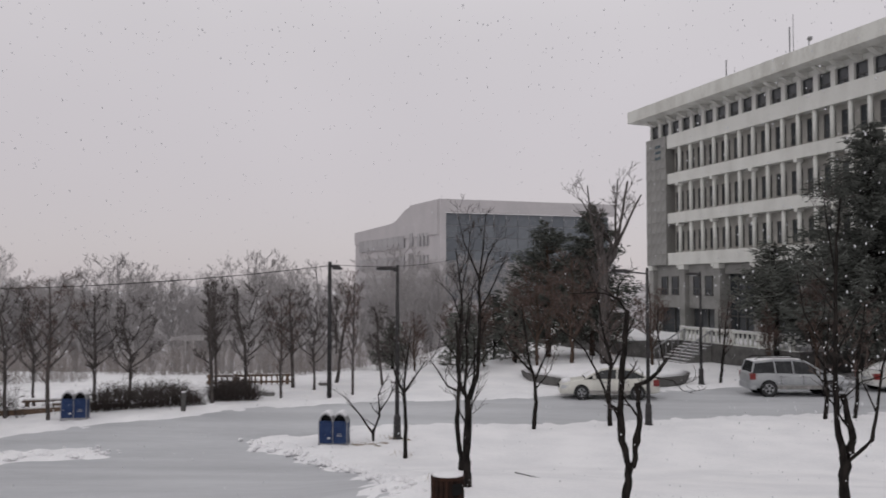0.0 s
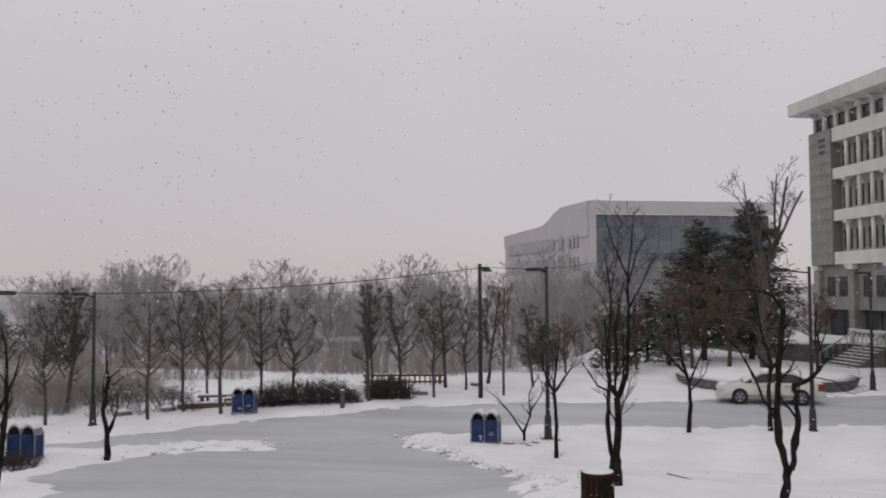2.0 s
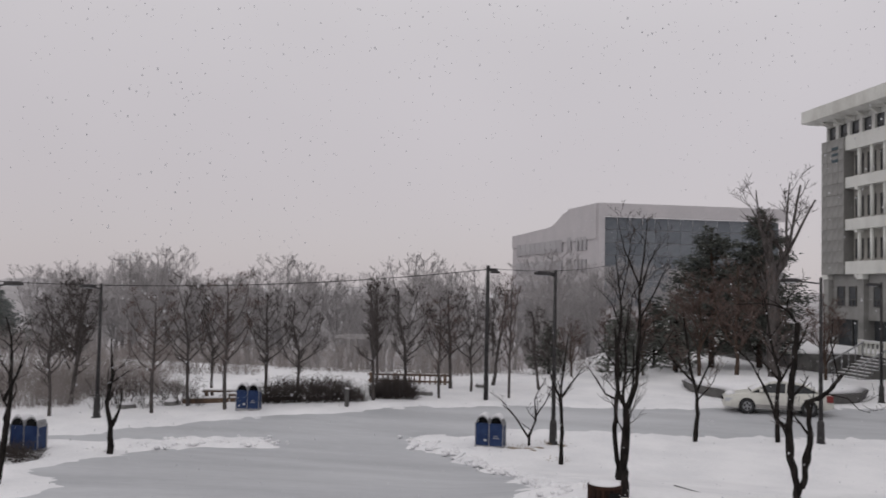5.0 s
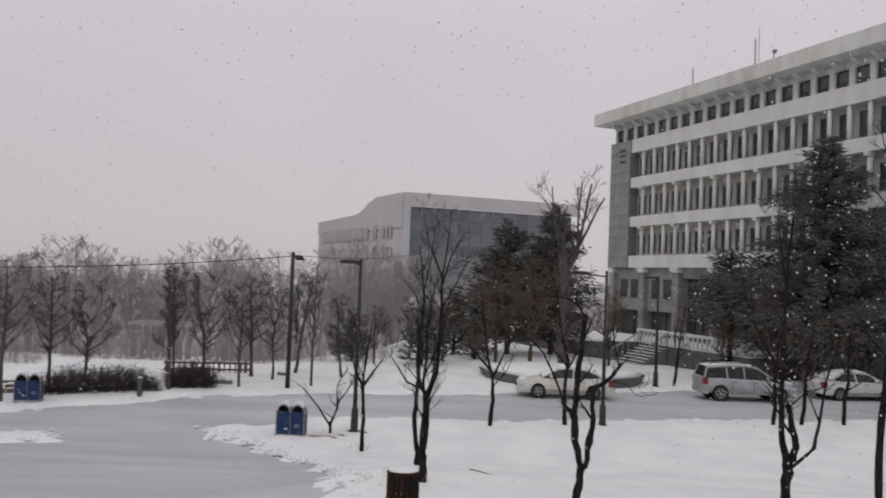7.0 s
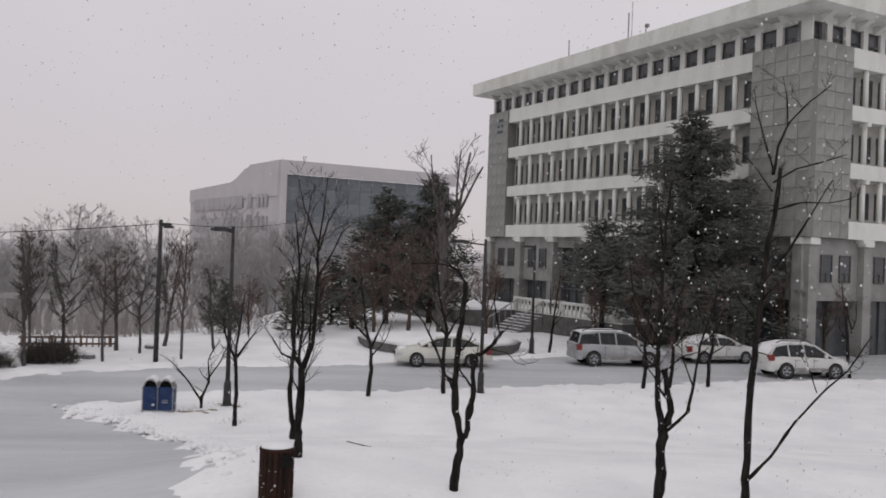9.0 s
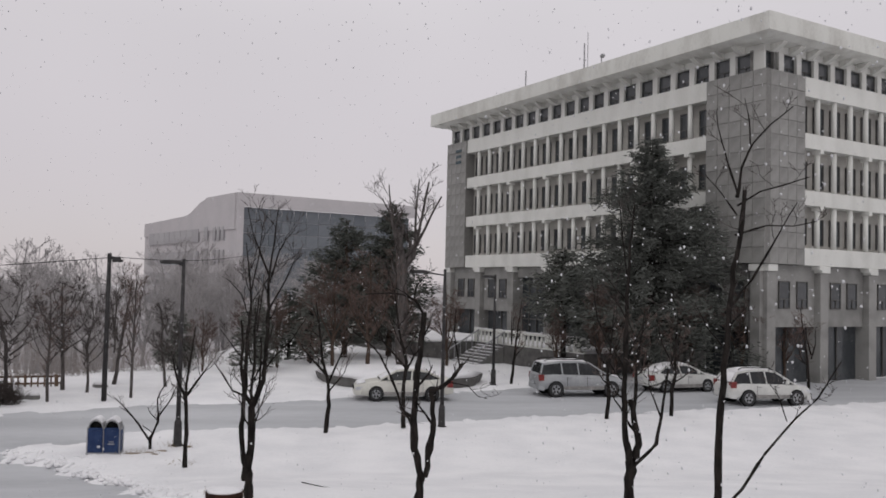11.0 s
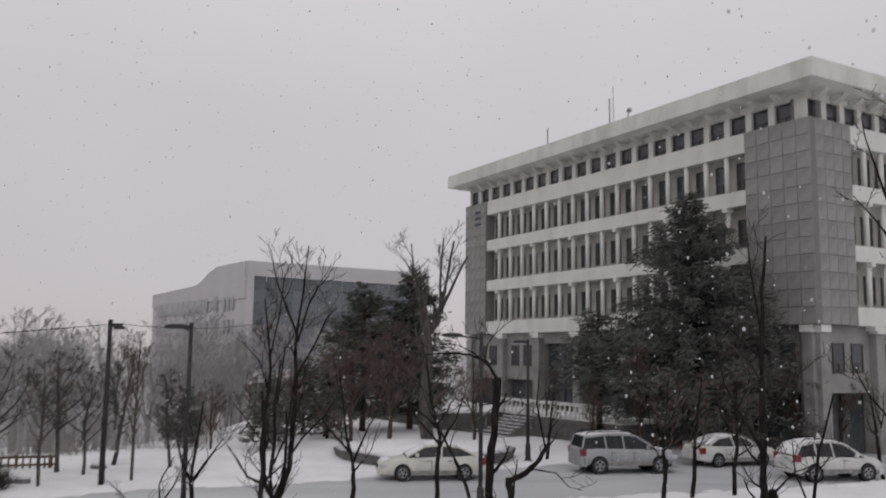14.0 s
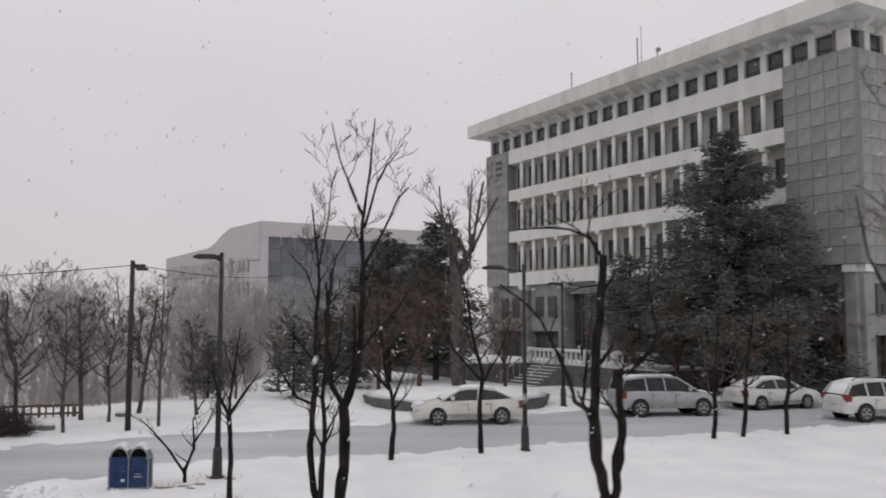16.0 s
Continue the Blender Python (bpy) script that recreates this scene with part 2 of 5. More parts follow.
# ---- ground and road ----
ROAD = [(-46, 0), (-37.05, 10.14), (-25.2, 23.74), (-21.45, 28.22), (-19.03, 31.27), (-16.61, 33.85), (-13.68, 36.07), (-11.09, 38.55), (-7.87, 40), (-4.61, 41.18), (-1.2, 41.59), (2.8, 43.17),
        (8.14, 45.2), (12.75, 47.59), (18.59, 50.09), (24.73, 52.04), (31.65, 53.46), (60, 58.5), (60, 49.5), (26.33, 41.04), (17.44, 39.04), (10.47, 37.52), (6.64, 36.43), (1.96, 35.26), (-0.61, 34.93), (-5.35, 34.26),
        (-7, 32.32), (-9.67, 30.98), (-7.25, 28.98), (-5.6, 27.06), (-4, 25), (-2.68, 21.24), (-1.78, 15.42), (-1.32, 7.42), (-1, 1)]
ISLAND = [(-15.47, 16.11), (-15.09, 18.16), (-18.03, 20.62), (-17.56, 24.86), (-16.03, 26.91), (-13.51, 28.06), (-14.73, 29.36), (-17.36, 28.07), (-19.91, 26.44), (-23.41, 25.66), (-27.78, 19.06), (-25.18, 11.84), (-17.01, 12.12)]


def signed(poly, px, py):
    """Distance to the outline, positive inside."""
    best, inside = np.full(px.shape, 1e9), np.zeros(px.shape, bool)
    for (ax, ay), (bx, by) in zip(poly, poly[1:] + poly[:1]):
        dx, dy = bx - ax, by - ay
        t = np.clip(((px - ax) * dx + (py - ay) * dy) / (dx * dx + dy * dy), 0, 1)
        best = np.minimum(best, np.hypot(px - ax - t * dx, py - ay - t * dy))
        if ay != by:
            inside ^= ((ay > py) != (by > py)) & (px < dx * (py - ay) / (dy) + ax)
    return np.where(inside, best, -best)


def rough_noise(px, py, size, seed):
    return np.array([noise.noise(Vector((x / size, y / size, seed))) for x, y in zip(px, py)])


def grid_axis(lo, hi, step, outer):
    a = list(np.arange(lo, hi + 1e-6, step))
    k, d = 0, step
    left, right = [], []
    x0, x1 = lo, hi
    while x1 < outer:
        d *= 1.5
        x0, x1 = x0 - d, x1 + d
        left.append(x0)
        right.append(x1)
    return np.array(left[::-1] + a + right)


gx, gy = grid_axis(-30, 36, 0.3, 2500), grid_axis(8, 58, 0.3, 2500)
GX, GY = [a.ravel() for a in np.meshgrid(gx, gy)]
ragged = 0.6 * rough_noise(GX, GY, 1.5, 3.1) + 0.55 * rough_noise(GX, GY, 0.5, 9.0)
edge = np.minimum(signed(ROAD, GX, GY), -signed(ISLAND, GX, GY)) + ragged
lumps = 0.035 * rough_noise(GX, GY, 2.2, 5.0) + (0.02 + 0.13 * np.exp(-((edge + 0.6) / 0.8) ** 2)) * rough_noise(GX, GY, 0.55, 7.0)
lift = 0.15 * np.clip(0.5 - edge / 0.7, 0, 1)
far_fade = (np.hypot(GX, GY - 30) < 80)
GZ = slope(GX, GY) + np.where(edge > 0.35, -0.02, lift + lumps * np.clip(-edge + 0.4, 0, 1)) * far_fade
nx, ny = len(gx), len(gy)
cells = [(j * nx + i, j * nx + i + 1, (j + 1) * nx + i + 1, (j + 1) * nx + i) for j in range(ny - 1) for i in range(nx - 1)]
land = Shape()
land.v, land.f = list(zip(GX.tolist(), GY.tolist(), GZ.tolist())), cells
tagged(part("ground", land, M["snow"], smooth=True), "snow-covered ground with soft uneven surface", "ground", kind="structure")
rx, ry = np.arange(-48, 62.1, 1.0), np.arange(1, 58.1, 1.0)
RX, RY = [a.ravel() for a in np.meshgrid(rx, ry)]
keep = signed(ROAD, RX, RY) > -2.2
RZ = slope(RX, RY) + 0.045
road = Shape()
road.v = list(zip(RX.tolist(), RY.tolist(), RZ.tolist()))
road.f = [q for j in range(len(ry) - 1) for i in range(len(rx) - 1) for q in [(j * len(rx) + i, j * len(rx) + i + 1, (j + 1) * len(rx) + i + 1, (j + 1) * len(rx) + i)] if all(keep[k] for k in q)]
tagged(part("road", road, M["slush"], smooth=True), "road covered with grey packed slush", "road", kind="structure")
# wooded hillside far behind the trees, its pale colour carrying the snowfall haze
ridge = Shape()
rows = []
for row, (dist, base) in enumerate(((150.0, -14.0), (168.0, 0.5), (195.0, 3.0), (240.0, 4.5))):
    pts = []
    for i in range(120):
        a = radians(-64 + i * 0.95)
        top = base + (row > 0) * (2.2 * noise.noise(Vector((i * 0.23, row * 3.1, 0))) + 1.3 * noise.noise(Vector((i * 0.9, row, 4.0))))
        pts.append((dist * math.sin(a), dist * math.cos(a), top))
    rows.append(pts)
ridge.loft(rows, closed=False, caps=False)
tagged(part("backdrop", ridge, M["hillside_hazed"], smooth=True), "wooded hillside, snowfall haze put into its pale colour", "hillside", kind="structure")


# ---- trees ----
def limb(rng, out, p, d, length, r, level, top, wander=0.22, up=0.12, kids=(5, 4, 4), spread=0.75, shrink=0.62, thin=0.006):
    """One wandering limb and, from it, its side limbs; out collects (points, radii, level)."""
    n = 5 if level < 2 else 3
    pts, radii, dirs = [Vector(p)], [r], [Vector(d).normalized()]
    dd = Vector(d).normalized()
    for i in range(n):
        dd = (dd + Vector((rng.gauss(0, wander), rng.gauss(0, wander), rng.gauss(0, wander * 0.6) + up))).normalized()
        pts.append(pts[-1] + dd * length / n)
        radii.append(max(thin, r * (1 - 0.72 * (i + 1) / n)))
        dirs.append(dd)
    out.append((pts, radii, level))
    if level >= top:
        return
    count = kids[min(level, len(kids) - 1)]
    for k in range(count):
        f = 0.3 + 0.68 * (k + rng.random() * 0.8) / count
        i = min(n - 1, int(f * n))
        q = pts[i].lerp(pts[i + 1], f * n - i)
        rr = (radii[i] + (radii[i + 1] - radii[i]) * (f * n - i)) * 0.72
        a = rng.uniform(0, 2 * math.pi)
        side = Vector((math.cos(a), math.sin(a), rng.uniform(-0.1, 0.5)))
        side = (dirs[i] * (1 - spread * 0.55) + side * spread).normalized()
        limb(rng, out, q, side, length * shrink * rng.uniform(0.7, 1.15) * (1.15 - 0.5 * f), max(thin, rr), level + 1, top, wander, up, kids, spread, shrink, thin)


def tubes(items, sides):
    s = Shape()
    for pts, radii, _ in items:
        s.tube(pts, radii, sides, caps=False)
    return s


def bare_tree(m, limbs, seed, height, label, bark, twig, group="", top=3, kids=(5, 4, 4), spread=0.75, shrink=0.62, wander=0.2, thin=0.006, sides=(8, 4), name="bare_tree", extra=1.0, near=True, reach=0.27, taper=0.8, low=0.35, boughs=()):
    """limbs and boughs: ((x, z) ..., radius, radius at the tip) in metres in the tree's own upright plane, y bending a little by itself;
    trunks carry no twigs below the fork."""
    rng = random.Random(seed)
    tree = thing(name, m, label, "tree", group)
    trunk, twigs, stems = [], [], []
    for pts, r, *tip in [*limbs, *boughs]:
        tip = tip[0] if tip else 0.9 * r * (1 - taper)
        bend = rng.gauss(0, 0.06)
        line = [Vector((x, bend * (z - pts[0][1]) + rng.gauss(0, 0.012) * (k > 0), z)) for k, (x, z) in enumerate(pts)]
        full, rad = [], []
        for i in range(len(line) - 1):
            for k in range(3):
                q = line[i].lerp(line[i + 1], k / 3)
                full.append(q + Vector((rng.gauss(0, 0.14 * r), rng.gauss(0, 0.14 * r), 0)))
                rad.append(max(0.004, (r + (tip - r) * (i + k / 3) / (len(line) - 1)) * rng.uniform(0.88, 1.12) * (1.35 if rng.random() < 0.1 else 1.0)))
        full.append(line[-1])
        rad.append(max(0.004, tip))
        stems.append((full, rad, 0))
        if near and len(limbs) > 1 and pts is limbs[0][0] and limbs[0][2:]:
            continue
        length = sum((a - b).length for a, b in zip(full, full[1:]))
        steps = max(2, int(kids[0] * length / height * 1.6 * extra))
        for k in range(steps):
            f = low + (0.98 - low) * (k + rng.random()) / steps
            i = min(len(full) - 2, int(f * (len(full) - 1)))
            d = (full[i + 1] - full[i]).normalized()
            a = rng.uniform(0, 2 * math.pi)
            side = (d * 0.55 + Vector((math.cos(a), math.sin(a), 0.25)) * spread).normalized()
            limb(rng, twigs, full[i], side, height * reach * rng.uniform(0.6, 1.2) * (1.2 - 0.6 * f), max(thin, rad[i] * 0.5), 1, top, wander, 0.1, kids, spread, shrink, thin)
    part("trunk", tubes(stems[:1], sides[0]), bark, tree, smooth=True)
    for st in stems[1:]:
        part("limb", tubes([st], sides[0]), bark, tree, smooth=True)
    first = [t for t in twigs if t[2] == 1]
    if near:
        for t in first:
            part("branch", tubes([t], 5), bark, tree, smooth=True)
    else:
        tagged(part("branchwork", tubes(first, max(4, sides[1])), bark, tree), kind="stuff")
    tagged(part("crown", tubes([t for t in twigs if t[2] > 1], 3), twig, tree), kind="stuff")
    return tree


def needle_tree(m, seed, height, radius, bare, label, material, bark, group="", density=1.0, name="conifer", droop=-0.12, point=0.78):
    """A trunk, limbs in whorls and a crown of many small needle sprays with gaps between."""
    rng = random.Random(seed)
    tree = thing(name, m, label, "tree", group)
    trunk = Shape().tube([(0, 0, -0.2), (0.05, 0.02, height * 0.35), (-0.03, 0.03, height * 0.7), (0, 0, height * 0.98)], [radius * 0.055, radius * 0.045, radius * 0.03, 0.02], 8)
    part("trunk", trunk, bark, tree, smooth=True)
    boughs, v, f = Shape(), [], []
    z = bare
    while z < height * 0.97:
        k = (z - bare) / (height - bare)
        reach = radius * (1 - k) ** point * (0.62 + 0.38 * min(1, k * 5 + 0.3))
        for _ in range(rng.randint(6, 8)):
            a, length = rng.uniform(0, 2 * math.pi), max(0.25, reach * rng.uniform(0.62, 1.12))
            rise = rng.uniform(droop, droop + 0.35) + 0.35 * k
            tip = Vector((math.cos(a), math.sin(a), rise)) * length
            start = Vector((0, 0, z + rng.uniform(-0.45, 0.45)))
            mid = start + tip * 0.5 + Vector((0, 0, -0.06 * length))
            boughs.tube([start, mid, start + tip], [0.035 * radius / 4 + 0.012, 0.02, 0.008], 4, caps=False)
            n = int(length * 40 * density)
            for _ in range(n):
                q = rng.uniform(0.12, 1.06)
                c = start + tip * q + Vector((rng.gauss(0, 0.13), rng.gauss(0, 0.13), rng.gauss(-0.03, 0.15))) * (0.5 + 0.6 * length / 2)
                w = Vector((rng.gauss(0, 1), rng.gauss(0, 1), rng.gauss(0, 0.5))).normalized()
                u = Vector((math.cos(a) + rng.gauss(0, 0.6), math.sin(a) + rng.gauss(0, 0.6), rng.gauss(-0.05, 0.4))).normalized()
                s = rng.uniform(0.16, 0.4)
                side = u.cross(w).normalized() * s * 0.13
                i = len(v)
                v += [tuple(c - side), tuple(c + u * s * 0.6 - side * 0.8), tuple(c + u * s), tuple(c + side)]
                f.append((i, i + 1, i + 2, i + 3))
        z += rng.uniform(0.28, 0.42) * (0.7 + height / 30)
    tagged(part("boughwork", boughs, bark, tree), kind="stuff")
    crown = Shape()
    crown.v, crown.f = v, f
    tagged(part("crown", crown, material, tree), kind="stuff")
    return tree


def at(x, y, rz=0.0, dz=0.0):
    return pose(x, y, hgt(x, y) + dz, 0, 0, rz)


DARK = (M["bark"], M["twig"])
# the large bare trees on the near slope; a third number on a limb is its radius at the tip
stems_a = [(((0.0, -0.2), (0.0, 0.4), (-0.02, 0.8), (0.02, 1.4), (0.0, 2.02)), 0.085, 0.07),
           (((0.01, 2.0), (0.2, 2.5), (0.23, 3.21), (0.25, 3.93), (0.25, 4.62)), 0.055, 0.026),
           (((0.25, 4.6), (0.09, 4.98), (-0.08, 5.39), (-0.2, 5.92)), 0.022, 0.008),
           (((0.25, 4.6), (0.34, 5.24), (0.37, 5.65), (0.4, 5.98)), 0.022, 0.008),
           (((0.27, 4.45), (0.44, 5.07), (0.57, 5.32), (0.74, 5.51)), 0.02, 0.007),
           (((0.26, 3.9), (0.54, 4.42), (0.74, 4.87), (0.88, 5.0)), 0.02, 0.007),
           (((0.0, 2.0), (-0.16, 2.26), (-0.23, 2.81), (-0.21, 3.21), (-0.26, 3.69)), 0.042, 0.02),
           (((0.06, 2.1), (0.13, 2.5), (0.15, 2.89), (0.13, 3.37)), 0.03, 0.014),
           (((0.21, 2.7), (0.42, 3.0), (0.72, 3.3), (1.0, 3.75)), 0.018, 0.007)]
bare_tree(at(-0.03, 17.1), stems_a, 11, 5.6, "dark bare tree with a straight trunk forking into upright limbs", *DARK, top=3, kids=(5, 3, 3), thin=0.004, reach=0.13, spread=0.6, low=0.3, extra=0.9)
stems_b = [(((0.12, -0.2), (0.11, 0.25), (0.05, 0.7), (-0.02, 1.56), (0.04, 2.3), (0.05, 3.32), (0.07, 3.99)), 0.085, 0.045),
           (((0.2, -0.2), (0.17, 0.36), (0.2, 1.34), (0.25, 1.67), (0.22, 2.43), (0.29, 3.43), (0.26, 3.99), (0.36, 4.89)), 0.07, 0.018),
           (((0.06, 3.9), (0.12, 4.67), (0.04, 5.46), (-0.05, 6.2)), 0.04, 0.012),
           (((0.07, 4.3), (-0.14, 4.89), (-0.52, 5.28)), 0.022, 0.008),
           (((0.11, 5.0), (0.26, 5.8), (0.34, 6.6), (0.45, 6.95)), 0.02, 0.007),
           (((0.03, 2.3), (-0.28, 2.44), (-0.56, 2.88), (-0.72, 3.1)), 0.028, 0.01),
           (((0.28, 3.95), (0.41, 5.12), (0.8, 5.81)), 0.022, 0.008),
           (((0.05, 3.1), (-0.29, 3.55), (-0.63, 3.99)), 0.022, 0.008),
           (((0.24, 2.7), (0.5, 3.3), (0.6, 4.2)), 0.022, 0.008)]
bare_tree(at(-0.6, 22.2), stems_b, 12, 6.2, "dark bare tree with two slim stems and a twiggy crown", *DARK, top=3, kids=(8, 4, 4), thin=0.0045, reach=0.16, spread=0.65, low=0.3)
bare_tree(at(3.07, 15.5), [(((0.0, -0.2), (0.0, 0.25), (0.04, 0.6), (0.1, 0.9), (0.13, 1.22)), 0.09, 0.075),
                           (((0.1, 1.18), (-0.02, 1.7), (-0.07, 2.27), (-0.02, 2.83), (0.02, 3.4), (0.08, 4.2)), 0.072, 0.048),
                           (((0.17, 1.18), (0.25, 1.7), (0.32, 2.12), (0.29, 2.47), (0.26, 2.78)), 0.06, 0.048),
                           (((0.26, 2.74), (0.5, 2.86), (0.69, 3.04), (0.84, 3.27)), 0.042, 0.03)],
          23, 4.4, "pruned dark bare tree with cut stubs, forked low above the snow", *DARK, top=2, kids=(3, 3, 2), thin=0.0045, reach=0.16,
          boughs=[(((-0.06, 2.25), (-0.3, 2.41), (-0.37, 2.69), (-0.53, 3.05), (-0.71, 3.4), (-0.93, 3.62), (-1.22, 3.83)), 0.03, 0.01),
                  (((0.08, 4.16), (-0.08, 4.42), (-0.33, 4.52), (-0.59, 4.54), (-1.0, 4.51)), 0.026, 0.007),
                  (((-0.15, 4.45), (-0.3, 4.56), (-0.52, 4.66)), 0.013, 0.005), (((-0.11, 4.44), (-0.07, 4.67), (0.04, 4.82)), 0.012, 0.005),
                  (((0.78, 3.19), (0.7, 3.55), (0.64, 3.84), (0.67, 4.3)), 0.016, 0.006), (((0.02, 3.83), (-0.2, 3.8), (-0.38, 3.72)), 0.01, 0.004),
                  (((0.55, 2.92), (0.94, 2.85), (1.12, 2.66), (1.32, 2.61)), 0.012, 0.004)])
knotty = bare_tree(at(6.82, 14.8), [(((0.1, -0.3), (0.1, 0.3), (0.12, 0.8), (0.11, 1.4), (0.12, 1.98)), 0.115, 0.1),
                           (((0.1, 1.9), (-0.03, 2.69), (-0.06, 3.4), (-0.04, 4.1), (-0.03, 5.3), (0.02, 6.42), (0.11, 7.3)), 0.075, 0.018),
                           (((0.15, 1.95), (0.3, 2.33), (0.16, 2.95), (0.11, 3.26)), 0.085, 0.05)],
          31, 7.0, "dark bare tree with a knotty trunk and rising limbs", *DARK, top=3, kids=(4, 3, 3), thin=0.0045, reach=0.14, low=0.4,
          boughs=[(((0.2, 1.9), (0.66, 2.34), (0.76, 2.96), (0.88, 3.84), (1.14, 4.72)), 0.042, 0.014), (((-0.03, 3.81), (-0.31, 4.3), (-0.64, 4.91), (-0.74, 5.77)), 0.032, 0.01),
                  (((-0.02, 4.1), (0.31, 4.69), (0.49, 5.07)), 0.022, 0.008), (((0.13, 3.2), (0.49, 3.51), (0.93, 3.65)), 0.02, 0.007), (((0.0, 5.67), (-0.14, 6.66), (-0.23, 7.4)), 0.02, 0.007),
                  (((0.76, 2.9), (0.5, 3.5), (0.45, 4.0)), 0.018, 0.007)])
knotty.scale = (0.88, 0.88, 0.88)
bare_tree(at(8.35, 14.6), [(((0.15, -0.2), (0.14, 0.4), (0.12, 0.86), (0.11, 2.06), (0.16, 2.93), (0.22, 3.81), (0.31, 5.01), (0.43, 5.89), (0.5, 6.76)), 0.085, 0.038)],
          47, 7.4, "tall slender bare tree with thin upper branches", *DARK, top=3, kids=(3, 3, 2), thin=0.0045, reach=0.1, low=0.6,
          boughs=[(((0.16, 0.82), (0.59, 1.31), (1.01, 1.97), (1.55, 2.59), (1.99, 2.98), (2.42, 3.66)), 0.032, 0.012),
                  (((0.49, 6.65), (0.56, 7.2), (0.74, 7.65), (1.12, 8.05), (1.56, 8.4)), 0.03, 0.009), (((0.5, 6.7), (0.3, 7.3), (0.17, 7.84), (0.1, 8.27)), 0.02, 0.007),
                  (((0.74, 7.6), (0.72, 8.09), (0.63, 8.52)), 0.016, 0.006), (((0.48, 6.33), (0.15, 6.75), (-0.14, 7.06)), 0.016, 0.006),
                  (((0.5, 6.5), (0.94, 6.78), (1.39, 6.91), (1.95, 7.1)), 0.02, 0.007), (((0.45, 5.95), (1.08, 6.15), (1.64, 6.16), (2.1, 6.26)), 0.018, 0.006),
                  (((0.28, 4.5), (0.78, 5.14), (1.2, 5.86), (1.63, 6.59)), 0.03, 0.01), (((0.22, 3.9), (-0.09, 4.23), (-0.33, 4.66)), 0.016, 0.006),
                  (((1.5, 2.53), (1.37, 2.91), (1.25, 3.18)), 0.012, 0.005), (((1.9, 2.9), (2.1, 2.95), (2.3, 2.9)), 0.01, 0.004)])
# smaller bare trees on the lawn
bare_tree(at(-2.83, 28.07), [(((0.0, 0.0), (0.05, 1.2), (-0.02, 2.4), (0.1, 3.4), (0.25, 4.6)), 0.085), (((0.0, 2.3), (-0.3, 2.9), (-0.5, 3.7)), 0.05), (((0.0, 2.4), (0.4, 3.0), (0.75, 3.5)), 0.05)],
          5, 4.8, "small dark bare tree on the snowy lawn", *DARK, top=3, kids=(5, 4, 3))
bare_tree(at(-4.4, 30.89), [(((0.0, 0.0), (0.0, 0.5), (0.25, 1.1), (0.2, 1.9), (0.6, 2.7)), 0.06), (((0.0, 0.4), (-0.4, 1.0), (-0.9, 1.6), (-1.3, 2.0)), 0.045), (((0.2, 1.2), (0.6, 1.8), (0.9, 2.6)), 0.035)],
          7, 2.8, "low spreading bare tree beside the waste bins", *DARK, top=2, kids=(4, 3, 2))
bare_tree(at(1.64, 33.78), [(((0.0, 0.0), (0.1, 1.2), (0.05, 2.0), (-0.2, 3.0), (-0.35, 4.2), (-0.5, 5.2)), 0.10), (((0.05, 2.0), (0.4, 2.9), (0.9, 3.9)), 0.05), (((-0.05, 2.4), (-0.8, 3.2), (-1.4, 4.0)), 0.05)],
          9, 5.2, "reddish-brown bare tree beside the road", M["bark"], M["twig_red"], top=3, kids=(5, 4, 3), thin=0.007)
bare_tree(at(4.77, 34.66), [(((0.0, 0.0), (-0.05, 1.4), (0.05, 2.8), (-0.3, 4.2), (-0.5, 5.6), (-0.9, 6.8)), 0.10), (((0.0, 2.4), (0.6, 3.4), (1.1, 4.8)), 0.05), (((0.0, 2.6), (-0.9, 3.6), (-1.5, 5.0)), 0.05)],
          13, 6.8, "reddish-brown bare tree beside the road", M["bark"], M["twig_red"], top=3, kids=(6, 4, 3), thin=0.007)
slim = [(((0.0, 0.0), (0.04, 1.3), (-0.06, 2.4), (0.05, 3.5), (0.1, 5.0)), 0.10), (((0.0, 2.6), (0.5, 3.4), (0.8, 4.4)), 0.045), (((0.0, 2.4), (-0.5, 3.1), (-0.7, 4.1)), 0.045)]
verge = bare_tree(at(14.0, 36.8), slim, 17, 5.0, "slim bare tree in the snow at the road's edge", M["bark"], M["twig_red"], "road edge trees", top=3, kids=(6, 4, 3))
for x, y, rz in ((15.35, 37.2, 30), (17.3, 37.5, 120), (26.77, 41.78, 210), (33.81, 43.29, 50), (12.35, 48.77, 75)):
    copy_thing(verge, at(x, y, rz))
bare_tree(at(-17.68, 24.09), [(((0.0, 0.0), (0.05, 1.0), (-0.1, 1.8), (0.15, 2.8), (0.1, 4.0)), 0.11), (((0.02, 1.0), (0.3, 1.6), (0.35, 2.4)), 0.07)],
          61, 4.2, "knotty small bare tree on a snow island", *DARK, top=3, kids=(4, 3, 3))
bare_tree(at(-16.42, 17.6), [(((0.0, 0.0), (0.05, 1.2), (0.12, 2.6), (0.0, 3.8), (-0.3, 4.6)), 0.09), (((0.12, 2.4), (0.6, 3.2), (0.9, 4.0)), 0.05)],
          67, 4.6, "small bare tree on a snow island", *DARK, top=3, kids=(5, 4, 3))

